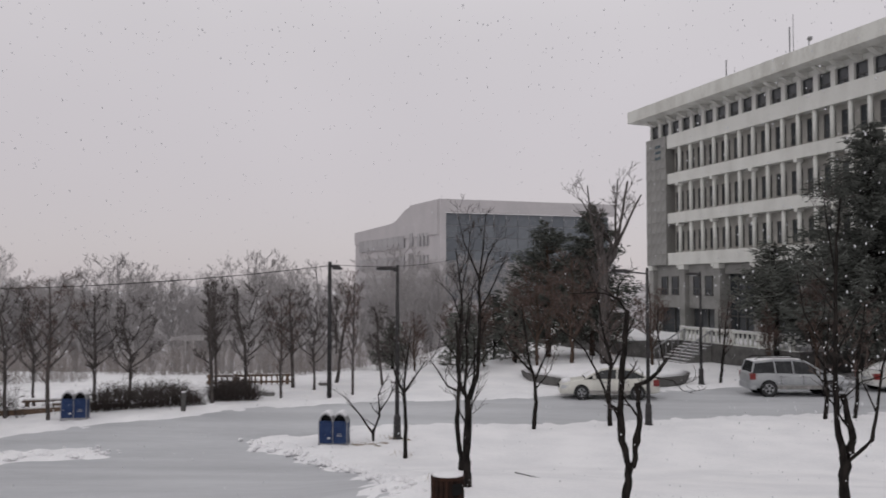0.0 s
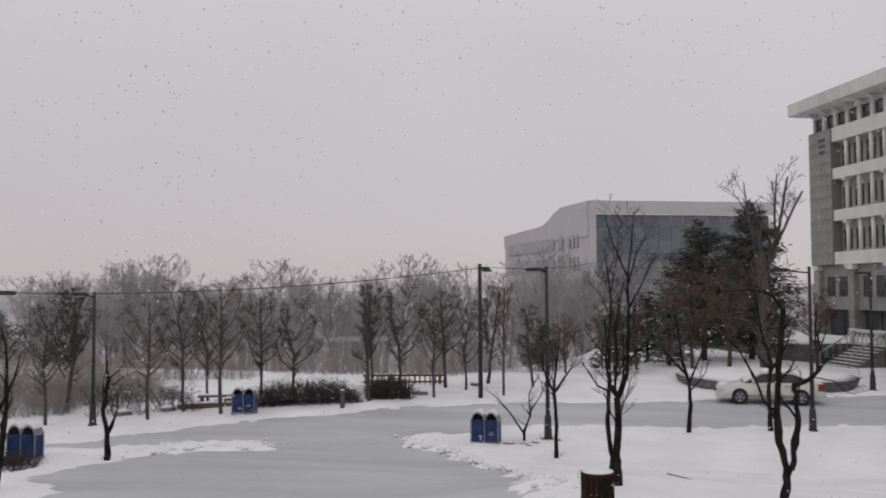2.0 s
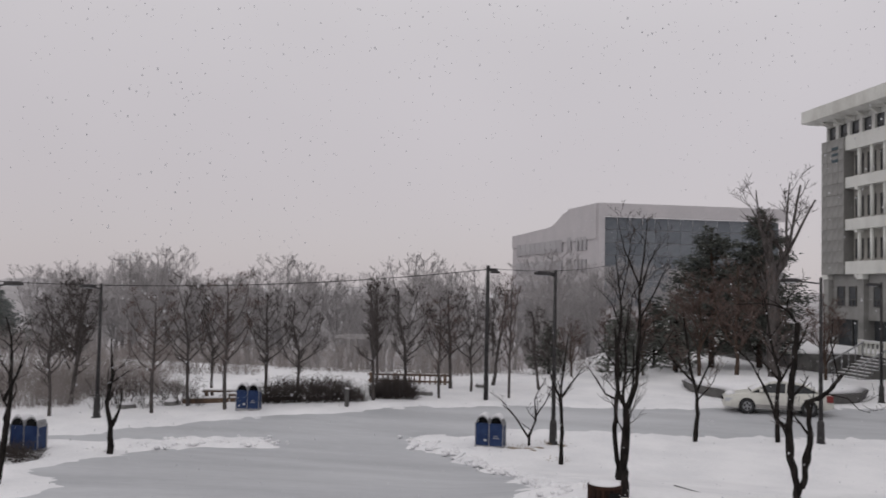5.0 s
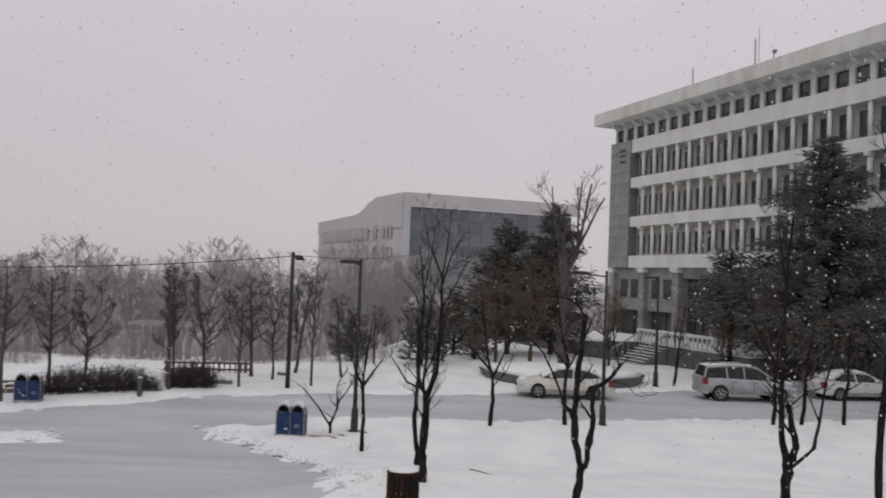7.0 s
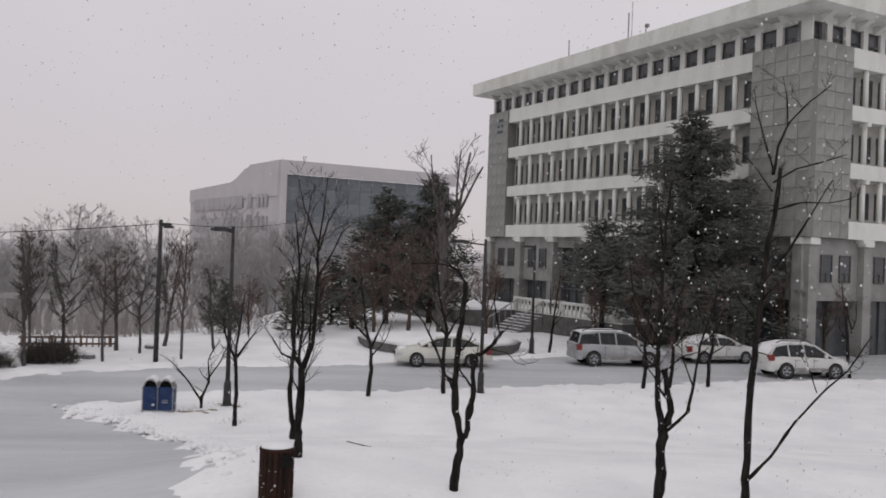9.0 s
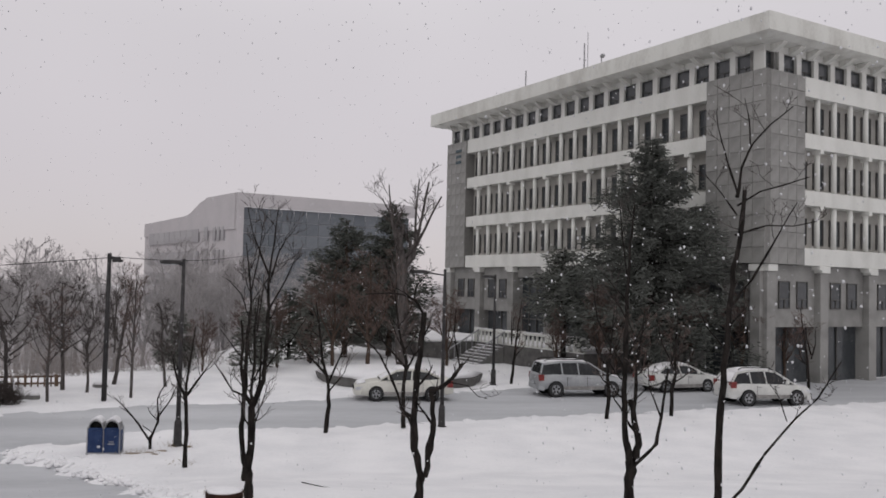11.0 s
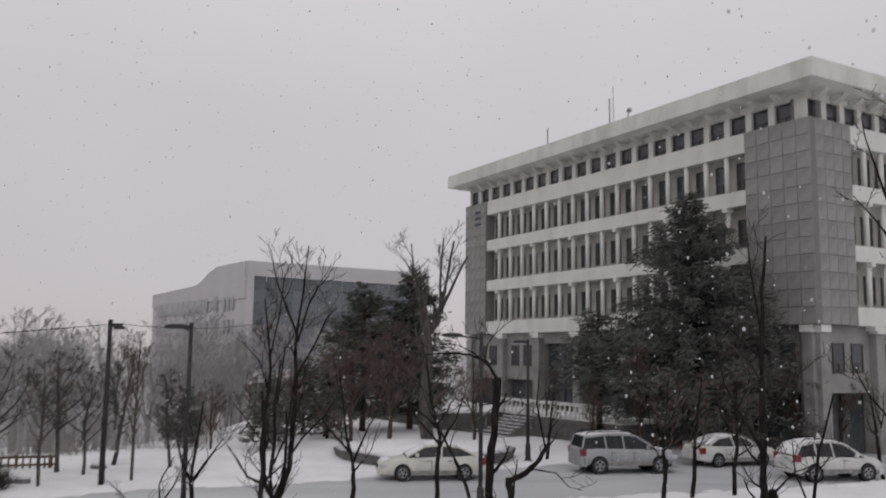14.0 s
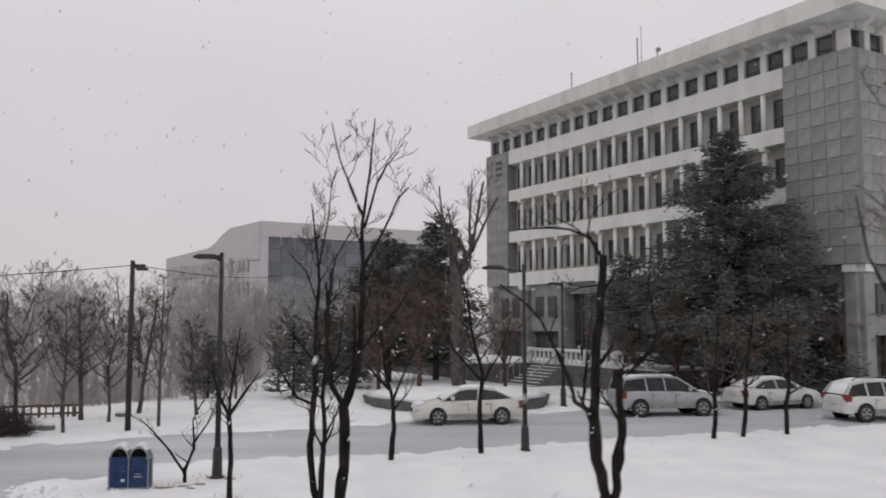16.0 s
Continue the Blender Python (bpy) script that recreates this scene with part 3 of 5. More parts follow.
# the row of bare trees beyond the road, in four shapes
GREY = (M["bark_grey"], M["twig_hazed"])
row_label = "grey-brown bare tree with a fine twiggy crown"
shapes = []
for k, (seed, h) in enumerate(((71, 5.9), (73, 6.2), (79, 5.4), (83, 5.0))):
    r = random.Random(seed)
    stems = [(((0, -0.3), (r.uniform(-0.1, 0.1), h * 0.25), (r.uniform(-0.15, 0.15), h * 0.5), (r.uniform(-0.25, 0.25), h * 0.78), (r.uniform(-0.3, 0.3), h)), 0.095, 0.018)]
    for f, sx, w in ((0.35, -1, 0.2), (0.4, 1, 0.22), (0.44, -0.9, 0.23), (0.5, 1, 0.22), (0.56, -1, 0.2), (0.62, 0.9, 0.18), (0.69, -1, 0.15), (0.76, 1, 0.12)):
        f, w = f + r.uniform(-0.03, 0.03), sx * w * r.uniform(0.75, 1.15) * h
        rise = r.uniform(0.26, 0.36)
        stems.append((((0, h * f), (w * 0.5, h * (f + rise * 0.28)), (w * 0.85, h * (f + rise * 0.62)), (w, h * min(0.98, f + rise))), 0.05 - 0.035 * f, 0.01))
    mk = (M["bark_grey"], M["twig_red"]) if k == 1 else (M["bark_grey"], M["twig"])
    shapes.append((stems, seed, h, mk))
ROW = [(-21.08, 34.4, 0), (-19.01, 34.21, 1), (-18.48, 37.2, 2), (-17.09, 38, 3), (-13.54, 38.99, 0), (-12.58, 41.49, 3), (-10.68, 40.82, 1), (-11.07, 44.68, 2), (-9.67, 43.55, 3),
       (-7.37, 42.17, 1), (-25.19, 30.19, 0), (-21.49, 32.18, 1), (-21.67, 37.67, 3), (-14.95, 43.58, 2), (-9.24, 46.93, 3), (-27.86, 35.07, 2), (-6.39, 45.96, 3), (-26.49, 33.04, 3)]
done = {}
rng = random.Random(5)
for x, y, k in ROW:
    if k not in done:
        stems, seed, h, mk = shapes[k]
        done[k] = bare_tree(at(x, y), stems, seed, h, row_label, *mk, "trees beyond the road", top=3, kids=(9, 6, 4), thin=0.0055, sides=(6, 3), spread=0.85, near=False, reach=0.15, low=0.3)
    else:
        s, w = rng.uniform(0.82, 1.12), rng.uniform(0.8, 1.15)
        c = copy_thing(done[k], at(x, y, rng.uniform(0, 360)))
        c.scale = (s * w, s * w, s)
# the far wood on the falling land, snowfall haze put into its paler colours
far_done = {}
for i in range(132):
    x, y = rng.uniform(-74, -8) if i < 112 else rng.uniform(-16, 2), rng.uniform(56, 98) if i < 90 else rng.uniform(78, 118)
    if abs(x) > 0.62 * y + 14:
        x *= 0.6
    k = i % 3
    if k not in far_done:
        r = random.Random(90 + k)
        h = (8.2, 9.0, 7.4)[k]
        stems = [(((0, -0.5), (r.uniform(-0.2, 0.2), h * 0.25), (r.uniform(-0.4, 0.4), h * 0.55), (r.uniform(-0.5, 0.5), h)), 0.17)]
        stems += [(((0, h * 0.22), (sx * h * 0.1, h * 0.45), (sx * h * 0.18, h * 0.7), (sx * h * 0.24, h * 0.92)), 0.09) for sx in (-1, 1, -0.4, 0.5)]
        far_done[k] = bare_tree(at(x, y), stems, 90 + k, h, "bare tree of the far wood, its pale grey put in for snowfall haze", M["bark_hazed"], M["twig_hazed"], "far wood", top=3, kids=(8, 5, 4), thin=0.013, sides=(5, 3), spread=0.7, near=False)
    else:
        s = rng.uniform(0.7, 1.12)
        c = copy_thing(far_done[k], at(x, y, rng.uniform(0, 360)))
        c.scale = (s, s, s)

# conifers
needle_tree(at(22.2, 52.4), 3, 15.6, 7.4, 2.6, "large dark green conifer dusted with snow", M["needle"], M["bark"], density=2.0, point=0.86, droop=-0.3)
needle_tree(at(17.3, 55.3), 18, 8.6, 3.4, 3.4, "thin brownish conifer in front of the office building", M["needle_half_haze"], M["bark"], density=0.9)
needle_tree(at(3.14, 61.44), 4, 10.0, 4.2, 1.6, "dark pine with ragged boughs", M["needle_half_haze"], M["bark_brown"], density=1.2)
needle_tree(at(6.4, 62.96), 14, 11.2, 4.2, 1.6, "dark pine with ragged boughs", M["needle_half_haze"], M["bark_brown"], density=1.2)
pine = needle_tree(at(-2.46, 52.6), 15, 4.4, 1.9, 0.6, "young dark pine at the edge of the snow", M["needle_half_haze"], M["bark"], "young pines", density=0.8)
for x, y, s in ((0.83, 56.13, 1.0), (-7.34, 55.6, 0.8), (-0.71, 59.85, 1.1)):
    c = copy_thing(pine, at(x, y, x * 60))
    c.scale = (s, s, s)
for x, y, s in ((-59.5, 64, 1.0), (-56, 66, 0.85), (-62.5, 67, 1.1), (-53.5, 67, 0.75), (-66, 70, 1.2), (-50.5, 64, 0.6)):
    if s == 1.0:
        far_pine = needle_tree(at(x, y), 21, 6.0, 2.9, 1.0, "distant conifer, snowfall haze put into its grey-green", M["needle_far"], M["bark_hazed"], "distant conifers", density=0.9)
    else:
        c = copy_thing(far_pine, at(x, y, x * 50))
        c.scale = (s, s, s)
# the pollarded tree in the round planter
bare_tree(at(6.05, 50.06), [(((0, -0.2), (0.05, 1.5), (0.0, 3.4), (-0.1, 6.2), (-0.3, 8.6)), 0.42), (((-0.15, 6.2), (0.45, 7.3), (0.8, 8.0)), 0.3), (((-0.28, 8.2), (-0.55, 8.9)), 0.26), (((-0.28, 8.2), (0.0, 9.1)), 0.24),
                           (((0.75, 7.9), (1.0, 9.2), (1.4, 11.6)), 0.1), (((0.8, 7.9), (1.4, 9.2), (2.2, 10.8)), 0.09), (((0.7, 7.8), (0.7, 9.6), (0.9, 11.8)), 0.08), (((-0.5, 8.8), (-0.8, 10.2), (-0.9, 11.4)), 0.06)],
          101, 11.6, "tall pollarded tree with a thick grey-brown trunk and upright shoots", M["bark_grey"], M["twig"], top=3, kids=(6, 4, 4), thin=0.011, extra=1.0, taper=0.4, reach=0.2)
# brown trees and brush before the hall
dry = [(((0.0, -0.2), (0.05, 1.6), (-0.1, 3.2), (0.1, 5.0), (0.0, 7.2)), 0.13), (((0.0, 1.8), (0.9, 3.4), (1.3, 5.2)), 0.07), (((0.0, 2.0), (-0.9, 3.6), (-1.4, 5.6)), 0.07), (((0.0, 2.6), (0.5, 4.4), (0.6, 6.4)), 0.06)]
dry_tree = bare_tree(at(4.25, 52.04), dry, 131, 7.0, "brown twiggy tree in front of the dark pines", M["bark_brown"], M["twig_red"], "brown trees", top=3, kids=(8, 6, 5), thin=0.011, sides=(6, 3), spread=0.85, near=False)
for x, y, k in ((2.2, 54.69, 0.92), (-1.16, 54.17, 0.66), (0.65, 57.7, 0.72), (-3.5, 56.19, 0.6), (-5.5, 53.07, 0.52), (9.45, 54.38, 0.75), (16.2, 53.2, 0.6), (18.6, 51.5, 0.85), (20.6, 54.4, 0.8), (24.6, 51.6, 0.9), (27.4, 50.5, 0.8), (30.5, 51.0, 0.65)):
    c = copy_thing(dry_tree, at(x, y, x * 70))
    c.scale = (k, k, k)


# ---- the white office building ----
# local frame: x along the long front from its far end, y outwards, z up
FX, FY, FDX, FDY = 15.08, 79.99, 0.3899, -0.9209
BAY, BAYS = 1.717, 17
LEN = BAY * BAYS
PL, PR = 3.4, 4.2
front_m = Matrix(((FDX, FDY, 0, FX), (FDY, -FDX, 0, FY), (0, 0, 1, 0), (0, 0, 0, 1)))
ex, ey = FX + FDX * (LEN + PR), FY + FDY * (LEN + PR)
side_m = Matrix(((-FDY, FDX, 0, ex), (FDX, FDY, 0, ey), (0, 0, 1, 0), (0, 0, 0, 1)))
SIDE_BAYS, SIDE_P = 12, 3.3
BANDS = ((18.25, 19.5), (14.95, 15.9), (11.3, 12.25), (7.5, 8.6))
office = thing("office_building", pose(0, 0, 0), "white five-storey office building with stone corners", "building")


def placed(ob, m):
    ob.matrix_world = m
    return ob


def window_mesh(w, h):
    s = Shape()
    t, d = 0.07, 0.09
    s.box(-w / 2, -d, 0, -w / 2 + t, 0, h).box(w / 2 - t, -d, 0, w / 2, 0, h).box(-w / 2, -d, 0, w / 2, 0, t).box(-w / 2, -d, h - t, w / 2, 0, h)
    s.box(-w / 2, -d, h * 0.33, w / 2, 0, h * 0.33 + t * 0.8).box(-t / 2, -d, 0, t / 2, 0, h * 0.33)
    return s.mesh("window_frame", M["dark_frame"])


def pane_mesh(w, h):
    return Shape().box(-w / 2 + 0.03, -0.08, 0.03, w / 2 - 0.03, -0.05, h - 0.03).mesh("pane", M["glass"])


FR_TOP, PA_TOP = window_mesh(1.27, 1.29), pane_mesh(1.27, 1.29)
FR_LOW, PA_LOW = window_mesh(1.06, 1.72), pane_mesh(1.06, 1.72)
COLUMN = {z: Shape().tube([(0, 0, z[0]), (0, 0, z[1])], 0.17, 10).mesh("column", M["white_wall"], True) for z in ((15.9, 18.25), (12.25, 14.95), (8.6, 11.3))}
CORBEL = Shape().loft([[(-0.2, 0.02, 20.72), (0.2, 0.02, 20.72), (0.2, 0.02, 21.3), (-0.2, 0.02, 21.3)],
                       [(-0.2, 0.5, 20.85), (0.2, 0.5, 20.85), (0.2, 0.5, 21.3), (-0.2, 0.5, 21.3)],
                       [(-0.2, 0.95, 21.12), (0.2, 0.95, 21.12), (0.2, 0.95, 21.3), (-0.2, 0.95, 21.3)]]).mesh("corbel", M["fascia"])
SHELF = Shape().box(-0.17, -0.2, 0.08, 0.17, 0.48, 0.34).mesh("bracket", M["white_wall"])
TILE = Shape()
TILE.box(0.022, -0.05, 0.022, 0.985, 0.05, 0.985)
TILE = TILE.mesh("tile", M["granite"])


def facade(m, bays, left, right, blank_left, blank_right):
    """One front: recessed storeys behind columns, white bands, a top row of windows and stone panels at the ends."""
    total = bays * BAY
    a, b = -left, total + right
    core = Shape().box(a, -1.1, -1.0, b, -0.85, 20.9)
    placed(part("wall", core, M["concrete"], office, "grey concrete wall"), m)
    top = Shape()
    top.box(a, -0.85, 20.78, b, 0.0, 21.3)
    placed(part("wall", top, M["white_wall"], office), m)
    n0, n1 = -int(round(left / BAY)), bays + int(round(right / BAY))
    xs = [(i + 0.5) * BAY for i in range(n0, n1)]
    for i in range(n0, n1 + 1):
        x = i * BAY
        x0, x1 = max(a, x - 0.23), min(b, x + 0.23)
        if x1 > x0:
            placed(part("pier", Shape().box(x0, -0.84, 19.5, x1, 0.0, 20.775), M["white_wall"], office), m)
    for i, x in enumerate(xs):
        win = placed(part("window", FR_TOP, None, office), m @ Matrix.Translation((x, -0.2, 19.5)))
        p = new("pane", PA_TOP)
        p.parent = win
    for z0, z1 in ((15.9, 18.25), (12.25, 14.95), (8.6, 11.3)):
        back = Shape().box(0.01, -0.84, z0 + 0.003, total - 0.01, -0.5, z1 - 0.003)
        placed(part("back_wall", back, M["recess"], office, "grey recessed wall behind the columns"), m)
    for z0, z1 in BANDS:
        band = Shape().box(0.003, -0.84, z0, total - 0.003, 0.35, z1)
        placed(part("spandrel", band, M["white_wall"], office, "white horizontal band", bevel=0.02), m)
    for (z0, z1), mesh in COLUMN.items():
        for i in range(1, bays):
            placed(part("column", mesh, None, office), m @ Matrix.Translation((i * BAY, 0.1, 0)))
        for i in range(bays):
            win = placed(part("window", FR_LOW, None, office), m @ Matrix.Translation(((i + 0.5) * BAY, -0.4, z0 + 0.25)))
            p = new("pane", PA_LOW)
            p.parent = win
    for i in range(n0, n1):
        placed(part("corbel", CORBEL, None, office), m @ Matrix.Translation(((i + 0.5) * BAY, 0, 0)))
    for i in range(0, bays, 3):
        for z0, z1 in BANDS[1:]:
            placed(part("bracket", SHELF, None, office), m @ Matrix.Translation(((i + 1) * BAY, 0, z0 - 0.345)))
    # stone end panels
    for x0, x1, blank in ((a, 0, blank_left), (total, b, blank_right)):
        if not blank:
            continue
        if blank_right and x1 == b:
            x1 += 0.47
        body = Shape().box(x0 + 0.004, -0.84, 7.5, x1 - 0.004, 0.42, 19.47)
        placed(part("corner_panel", body, M["joint"], office, "grey stone-clad corner"), m)
        nx = max(2, round((x1 - x0) / 0.9))
        w, h = (x1 - x0) / nx, 11.97 / 12
        for i in range(nx):
            for j in range(12):
                t = part("tile", TILE, None, office)
                t.matrix_world = m @ Matrix.Translation((x0 + i * w, 0.43, 7.5 + j * h)) @ Matrix.Diagonal((w, 1, h, 1))
    # ground storeys: stone piers with white capitals, stone wall over dark openings, a tall glazed entrance
    step = BAY * 3
    k = 0
    while a + k * step < b - 0.5:
        x = a + k * step
        right_end = min(b, x + step)
        placed(part("pier", Shape().box(x, -0.84, -1.0, min(b, x + 0.8), 0.3, 7.05), M["granite"], office, "grey stone pier", bevel=0.03), m)
        placed(part("capital", Shape().box(x - 0.04, -0.84, 7.06, min(b, x + 0.84), 0.42, 7.49), M["white_wall"], office, "white block over the pier", bevel=0.02), m)
        if right_end - x > 1.5:
            if blank_left and blank_right and k in (2, 3):
                placed(part("lintel", Shape().box(x + 0.803, -0.84, 6.6, right_end - 0.003, -0.2, 7.49), M["granite"], office), m)
                placed(part("glazing", Shape().box(x + 0.81, -0.84, -0.9, right_end - 0.01, -0.74, 6.59), M["glass"], office, "tall dark entrance glazing"), m)
                for q in range(1, 4):
                    gx_ = x + 0.81 + (right_end - x - 0.82) * q / 4
                    placed(part("mullion", Shape().box(gx_ - 0.04, -0.73, -0.9, gx_ + 0.04, -0.62, 6.58), M["dark_frame"], office), m)
                placed(part("mullion", Shape().box(x + 0.82, -0.73, 3.0, right_end - 0.02, -0.64, 3.12), M["dark_frame"], office), m)
            else:
                placed(part("wall", Shape().box(x + 0.803, -0.84, 3.6, right_end - 0.003, -0.15, 7.49), M["granite"], office, "grey stone wall", bevel=0.02), m)
                for q in (0.3, 0.7):
                    wx = x + 0.8 + (right_end - x - 0.8) * q
                    win = placed(part("window", FR_LOW, None, office), m @ Matrix.Translation((wx, -0.06, 4.75)))
                    p = new("pane", PA_LOW)
                    p.parent = win
                placed(part("glazing", Shape().box(x + 0.81, -0.84, -0.9, right_end - 0.01, -0.7, 3.59), M["glass"], office, "dark ground-floor glazing"), m)
                placed(part("mullion", Shape().box((x + right_end) / 2 + 0.36, -0.69, -0.9, (x + right_end) / 2 + 0.46, -0.6, 3.58), M["dark_frame"], office), m)
        k += 1


facade(front_m, BAYS, PL, PR, True, True)
facade(side_m @ Matrix.Translation((SIDE_P, 0, 0)), SIDE_BAYS, SIDE_P, 2.0, True, False)
wide, deep = LEN + PL + PR, SIDE_P + SIDE_BAYS * BAY + 2.0
x0, x1, y0, y1, O = -PL, LEN + PR, 0.0, -deep, 1.7
roof = Shape()
ring = lambda o, z: [(x0 - o * 0.78, y0 + o, z - 0.15), (x1 + o, y0 + o, z - 0.15), (x1 + o, y1 - o, z - 0.15), (x0 - o * 0.78, y1 - o, z - 0.15)]
roof.loft([ring(0.0, 21.32), ring(1.0, 21.33), ring(O, 21.5), ring(O, 22.62), ring(O - 0.35, 22.62), ring(O - 0.35, 22.2)])
placed(part("roof", roof, M["fascia"], office, "white weather-stained overhanging roof fascia", bevel=0.03), front_m)
core = Shape().box(x0 + 0.6, y1 + 0.4, -1, x1 - 1.2, y0 - 1.2, 21.3)
placed(part("core", core, M["recess"], office), front_m)
for x, h, r in ((9.4, 1.6, 0.06), (17.0, 2.2, 0.06), (17.4, 3.0, 0.03), (19.0, 0.9, 0.05)):
    placed(part("antenna", Shape().tube([(x, 0.6, 22.2), (x, 0.6, 22.6 + h)], r, 6), M["steel"], office, "thin roof antenna"), front_m)
placed(part("dish", Shape().tube([(19.0, 0.5, 23.4), (19.15, 0.75, 23.45)], [0.2, 0.04], 12), M["steel"], office), front_m)
sign = Shape().box(-1.75, 0.47, 18.5, -0.85, 0.52, 18.75).box(-1.75, 0.47, 17.95, -0.85, 0.52, 18.2).box(-1.75, 0.47, 17.4, -0.85, 0.52, 17.65)
placed(part("sign", sign, M["teal"], office, "dark teal wall sign"), front_m)

# terrace with balustrade and steps in front of the office
terrace = thing("terrace", pose(0, 0, 0), "raised stone terrace with a pale balustrade and steps", "terrace")
tm = front_m
BALUSTER = Shape().tube([(0, 0, 1.58), (0, 0, 1.75), (0, 0, 2.0), (0, 0, 2.36)], [0.10, 0.06, 0.11, 0.07], 8).mesh("baluster", M["white_wall"], True)
for x0, x1, out in ((-14.0, 12.6, 12.5), (12.62, 25.5, 7.4)):
    placed(part("retaining_wall", Shape().box(x0, 2.5, -1, x1, out, 1.5), M["stone_dark"], terrace, bevel=0.03), tm)
    placed(part("snow_cover", Shape().box(x0 + 0.1, 2.6, 1.5, x1 - 0.1, out - 0.3, 1.58), M["snow"], terrace, "snow lying on the terrace"), tm)
    placed(part("coping", Shape().box(x0, out - 0.32, 1.5, x1, out + 0.04, 1.585), M["white_wall"], terrace, "pale coping stone", bevel=0.015), tm)
    placed(part("handrail", Shape().box(x0, out - 0.32, 2.35, x1, out, 2.5), M["white_wall"], terrace, bevel=0.02), tm)
    placed(part("snow_cap", Shape().box(x0 + 0.05, out - 0.3, 2.5, x1 - 0.05, out - 0.03, 2.555), M["snow"], terrace, "snow on the handrail", bevel=0.02), tm)
    n = int((x1 - x0) / 0.5)
    for i in range(n):
        placed(part("baluster", BALUSTER, None, terrace), tm @ Matrix.Translation((x0 + 0.25 + i * 0.5, out - 0.16, 0)))
    for i in range(0, n, 6):
        placed(part("post", Shape().box(x0 + i * 0.5 - 0.02, out - 0.36, 1.585, x0 + i * 0.5 + 0.2, out + 0.02, 2.6), M["white_wall"], terrace, bevel=0.015), tm)
for i in range(8):
    placed(part("step", Shape().box(13.4, 7.44 + i * 0.34, -0.6, 16.6, 7.78 + i * 0.34, 1.5 - (i + 1) * 0.19), M["concrete"], terrace), tm)
    placed(part("snow_cover", Shape().box(13.45, 7.48 + i * 0.34, 1.5 - (i + 1) * 0.19, 16.55, 7.76 + i * 0.34, 1.54 - (i + 1) * 0.19), M["snow"], terrace, "snow on a step"), tm)
for x in (13.3, 16.7):
    placed(part("stair_rail", Shape().tube([(x, 7.4, 2.45), (x, 10.2, 0.9)], 0.06, 6), M["steel"], terrace, "grey metal stair rail"), tm)
    for i in range(6):
        placed(part("rail_post", Shape().tube([(x, 7.5 + i * 0.52, 2.4 - i * 0.29), (x, 7.5 + i * 0.52, 1.3 - i * 0.29)], 0.04, 5), M["steel"], terrace, "grey metal rail post"), tm)

# ---- the far glass-fronted building ----
far_b = thing("hall_building", pose(0, 0, 0), "building with a large grey glass front, snowfall haze put into its pale colours", "building")
C0, CR, CL = Vector((-11.9, 138.6)), Vector((17.4, 151.7)), Vector((-32.6, 175.6))
back = CR + CL - C0
plan = [C0, CR, back, CL]
wall = Shape().loft([[(p.x, p.y, -14) for p in plan], [(p.x, p.y, z) for p, z in zip(plan, (16.4, 16.4, 16.2, 16.2))]])
part("wall", wall, M["wall_hazed"], far_b)
rd, ld = (CR - C0), (CL - C0)
rn, ln = Vector((rd.y, -rd.x)).normalized(), Vector((-ld.y, ld.x)).normalized()
RL, LL = rd.length, ld.length
rm = Matrix(((rd.x / RL, rn.x, 0, C0.x), (rd.y / RL, rn.y, 0, C0.y), (0, 0, 1, 0), (0, 0, 0, 1)))
lm = Matrix(((ld.x / LL, ln.x, 0, C0.x), (ld.y / LL, ln.y, 0, C0.y), (0, 0, 1, 0), (0, 0, 0, 1)))
rim = Shape().box(-0.05, 0.0, 17.6, RL, 0.8, 19.7).box(-0.05, 0.0, -14, 1.0, 0.8, 17.6)
placed(part("front_frame", rim, M["wall_hazed"], far_b, "white frame round the glass front"), rm)
GP = Shape().box(0.03, 0, 0.03, 2.1, 0.12, 2.0).mesh("glass_panel", M["glass_hazed"])
for i in range(14):
    for j in range(7):
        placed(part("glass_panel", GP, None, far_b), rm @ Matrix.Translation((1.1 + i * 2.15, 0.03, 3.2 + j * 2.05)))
placed(part("canopy", Shape().box(-4, 0, 1.2, RL - 1, 3.0, 2.6), M["wall_hazed"], far_b), rm)
# roofline of the long wing: high at the corner, curving down to the back
hump = Shape().loft([[(s, -0.6, 14.0), (s, 0.2, 14.0), (s, 0.2, z), (s, -0.6, z)] for s, z in ((0, 19.7), (12.0, 19.65), (12.1, 19.4), (14.5, 18.95), (18, 17.65), (20, 17.15), (22, 17.0), (LL, 16.5))])
placed(part("parapet", hump, M["wall_hazed"], far_b), lm)
FW = Shape().box(0, 0.0, 0, 1.0, 0.26, 2.2).mesh("window", M["window_hazed"])
for z in (12.3, 8.6, 4.9, 1.2):
    for i in range(3):
        placed(part("window", FW, None, far_b), lm @ Matrix.Translation((4.0 + i * 1.7, 0.03, z)))
    for i in range(9):
        placed(part("window", FW, None, far_b, "long ribbon window"), lm @ Matrix.Translation((14.6 + i * 2.75, 0.03, z)) @ Matrix.Diagonal((2.65, 1, 1.0, 1)))
    placed(part("window", FW, None, far_b), lm @ Matrix.Translation((10.6, 0.03, z)) @ Matrix.Diagonal((1.5, 1, 1.1, 1)))
low_b = Shape().box(-3, 3.0, -14, 16, 10, 1.4)
placed(part("annex", low_b, M["wall_hazed"], far_b, "low annex"), lm)


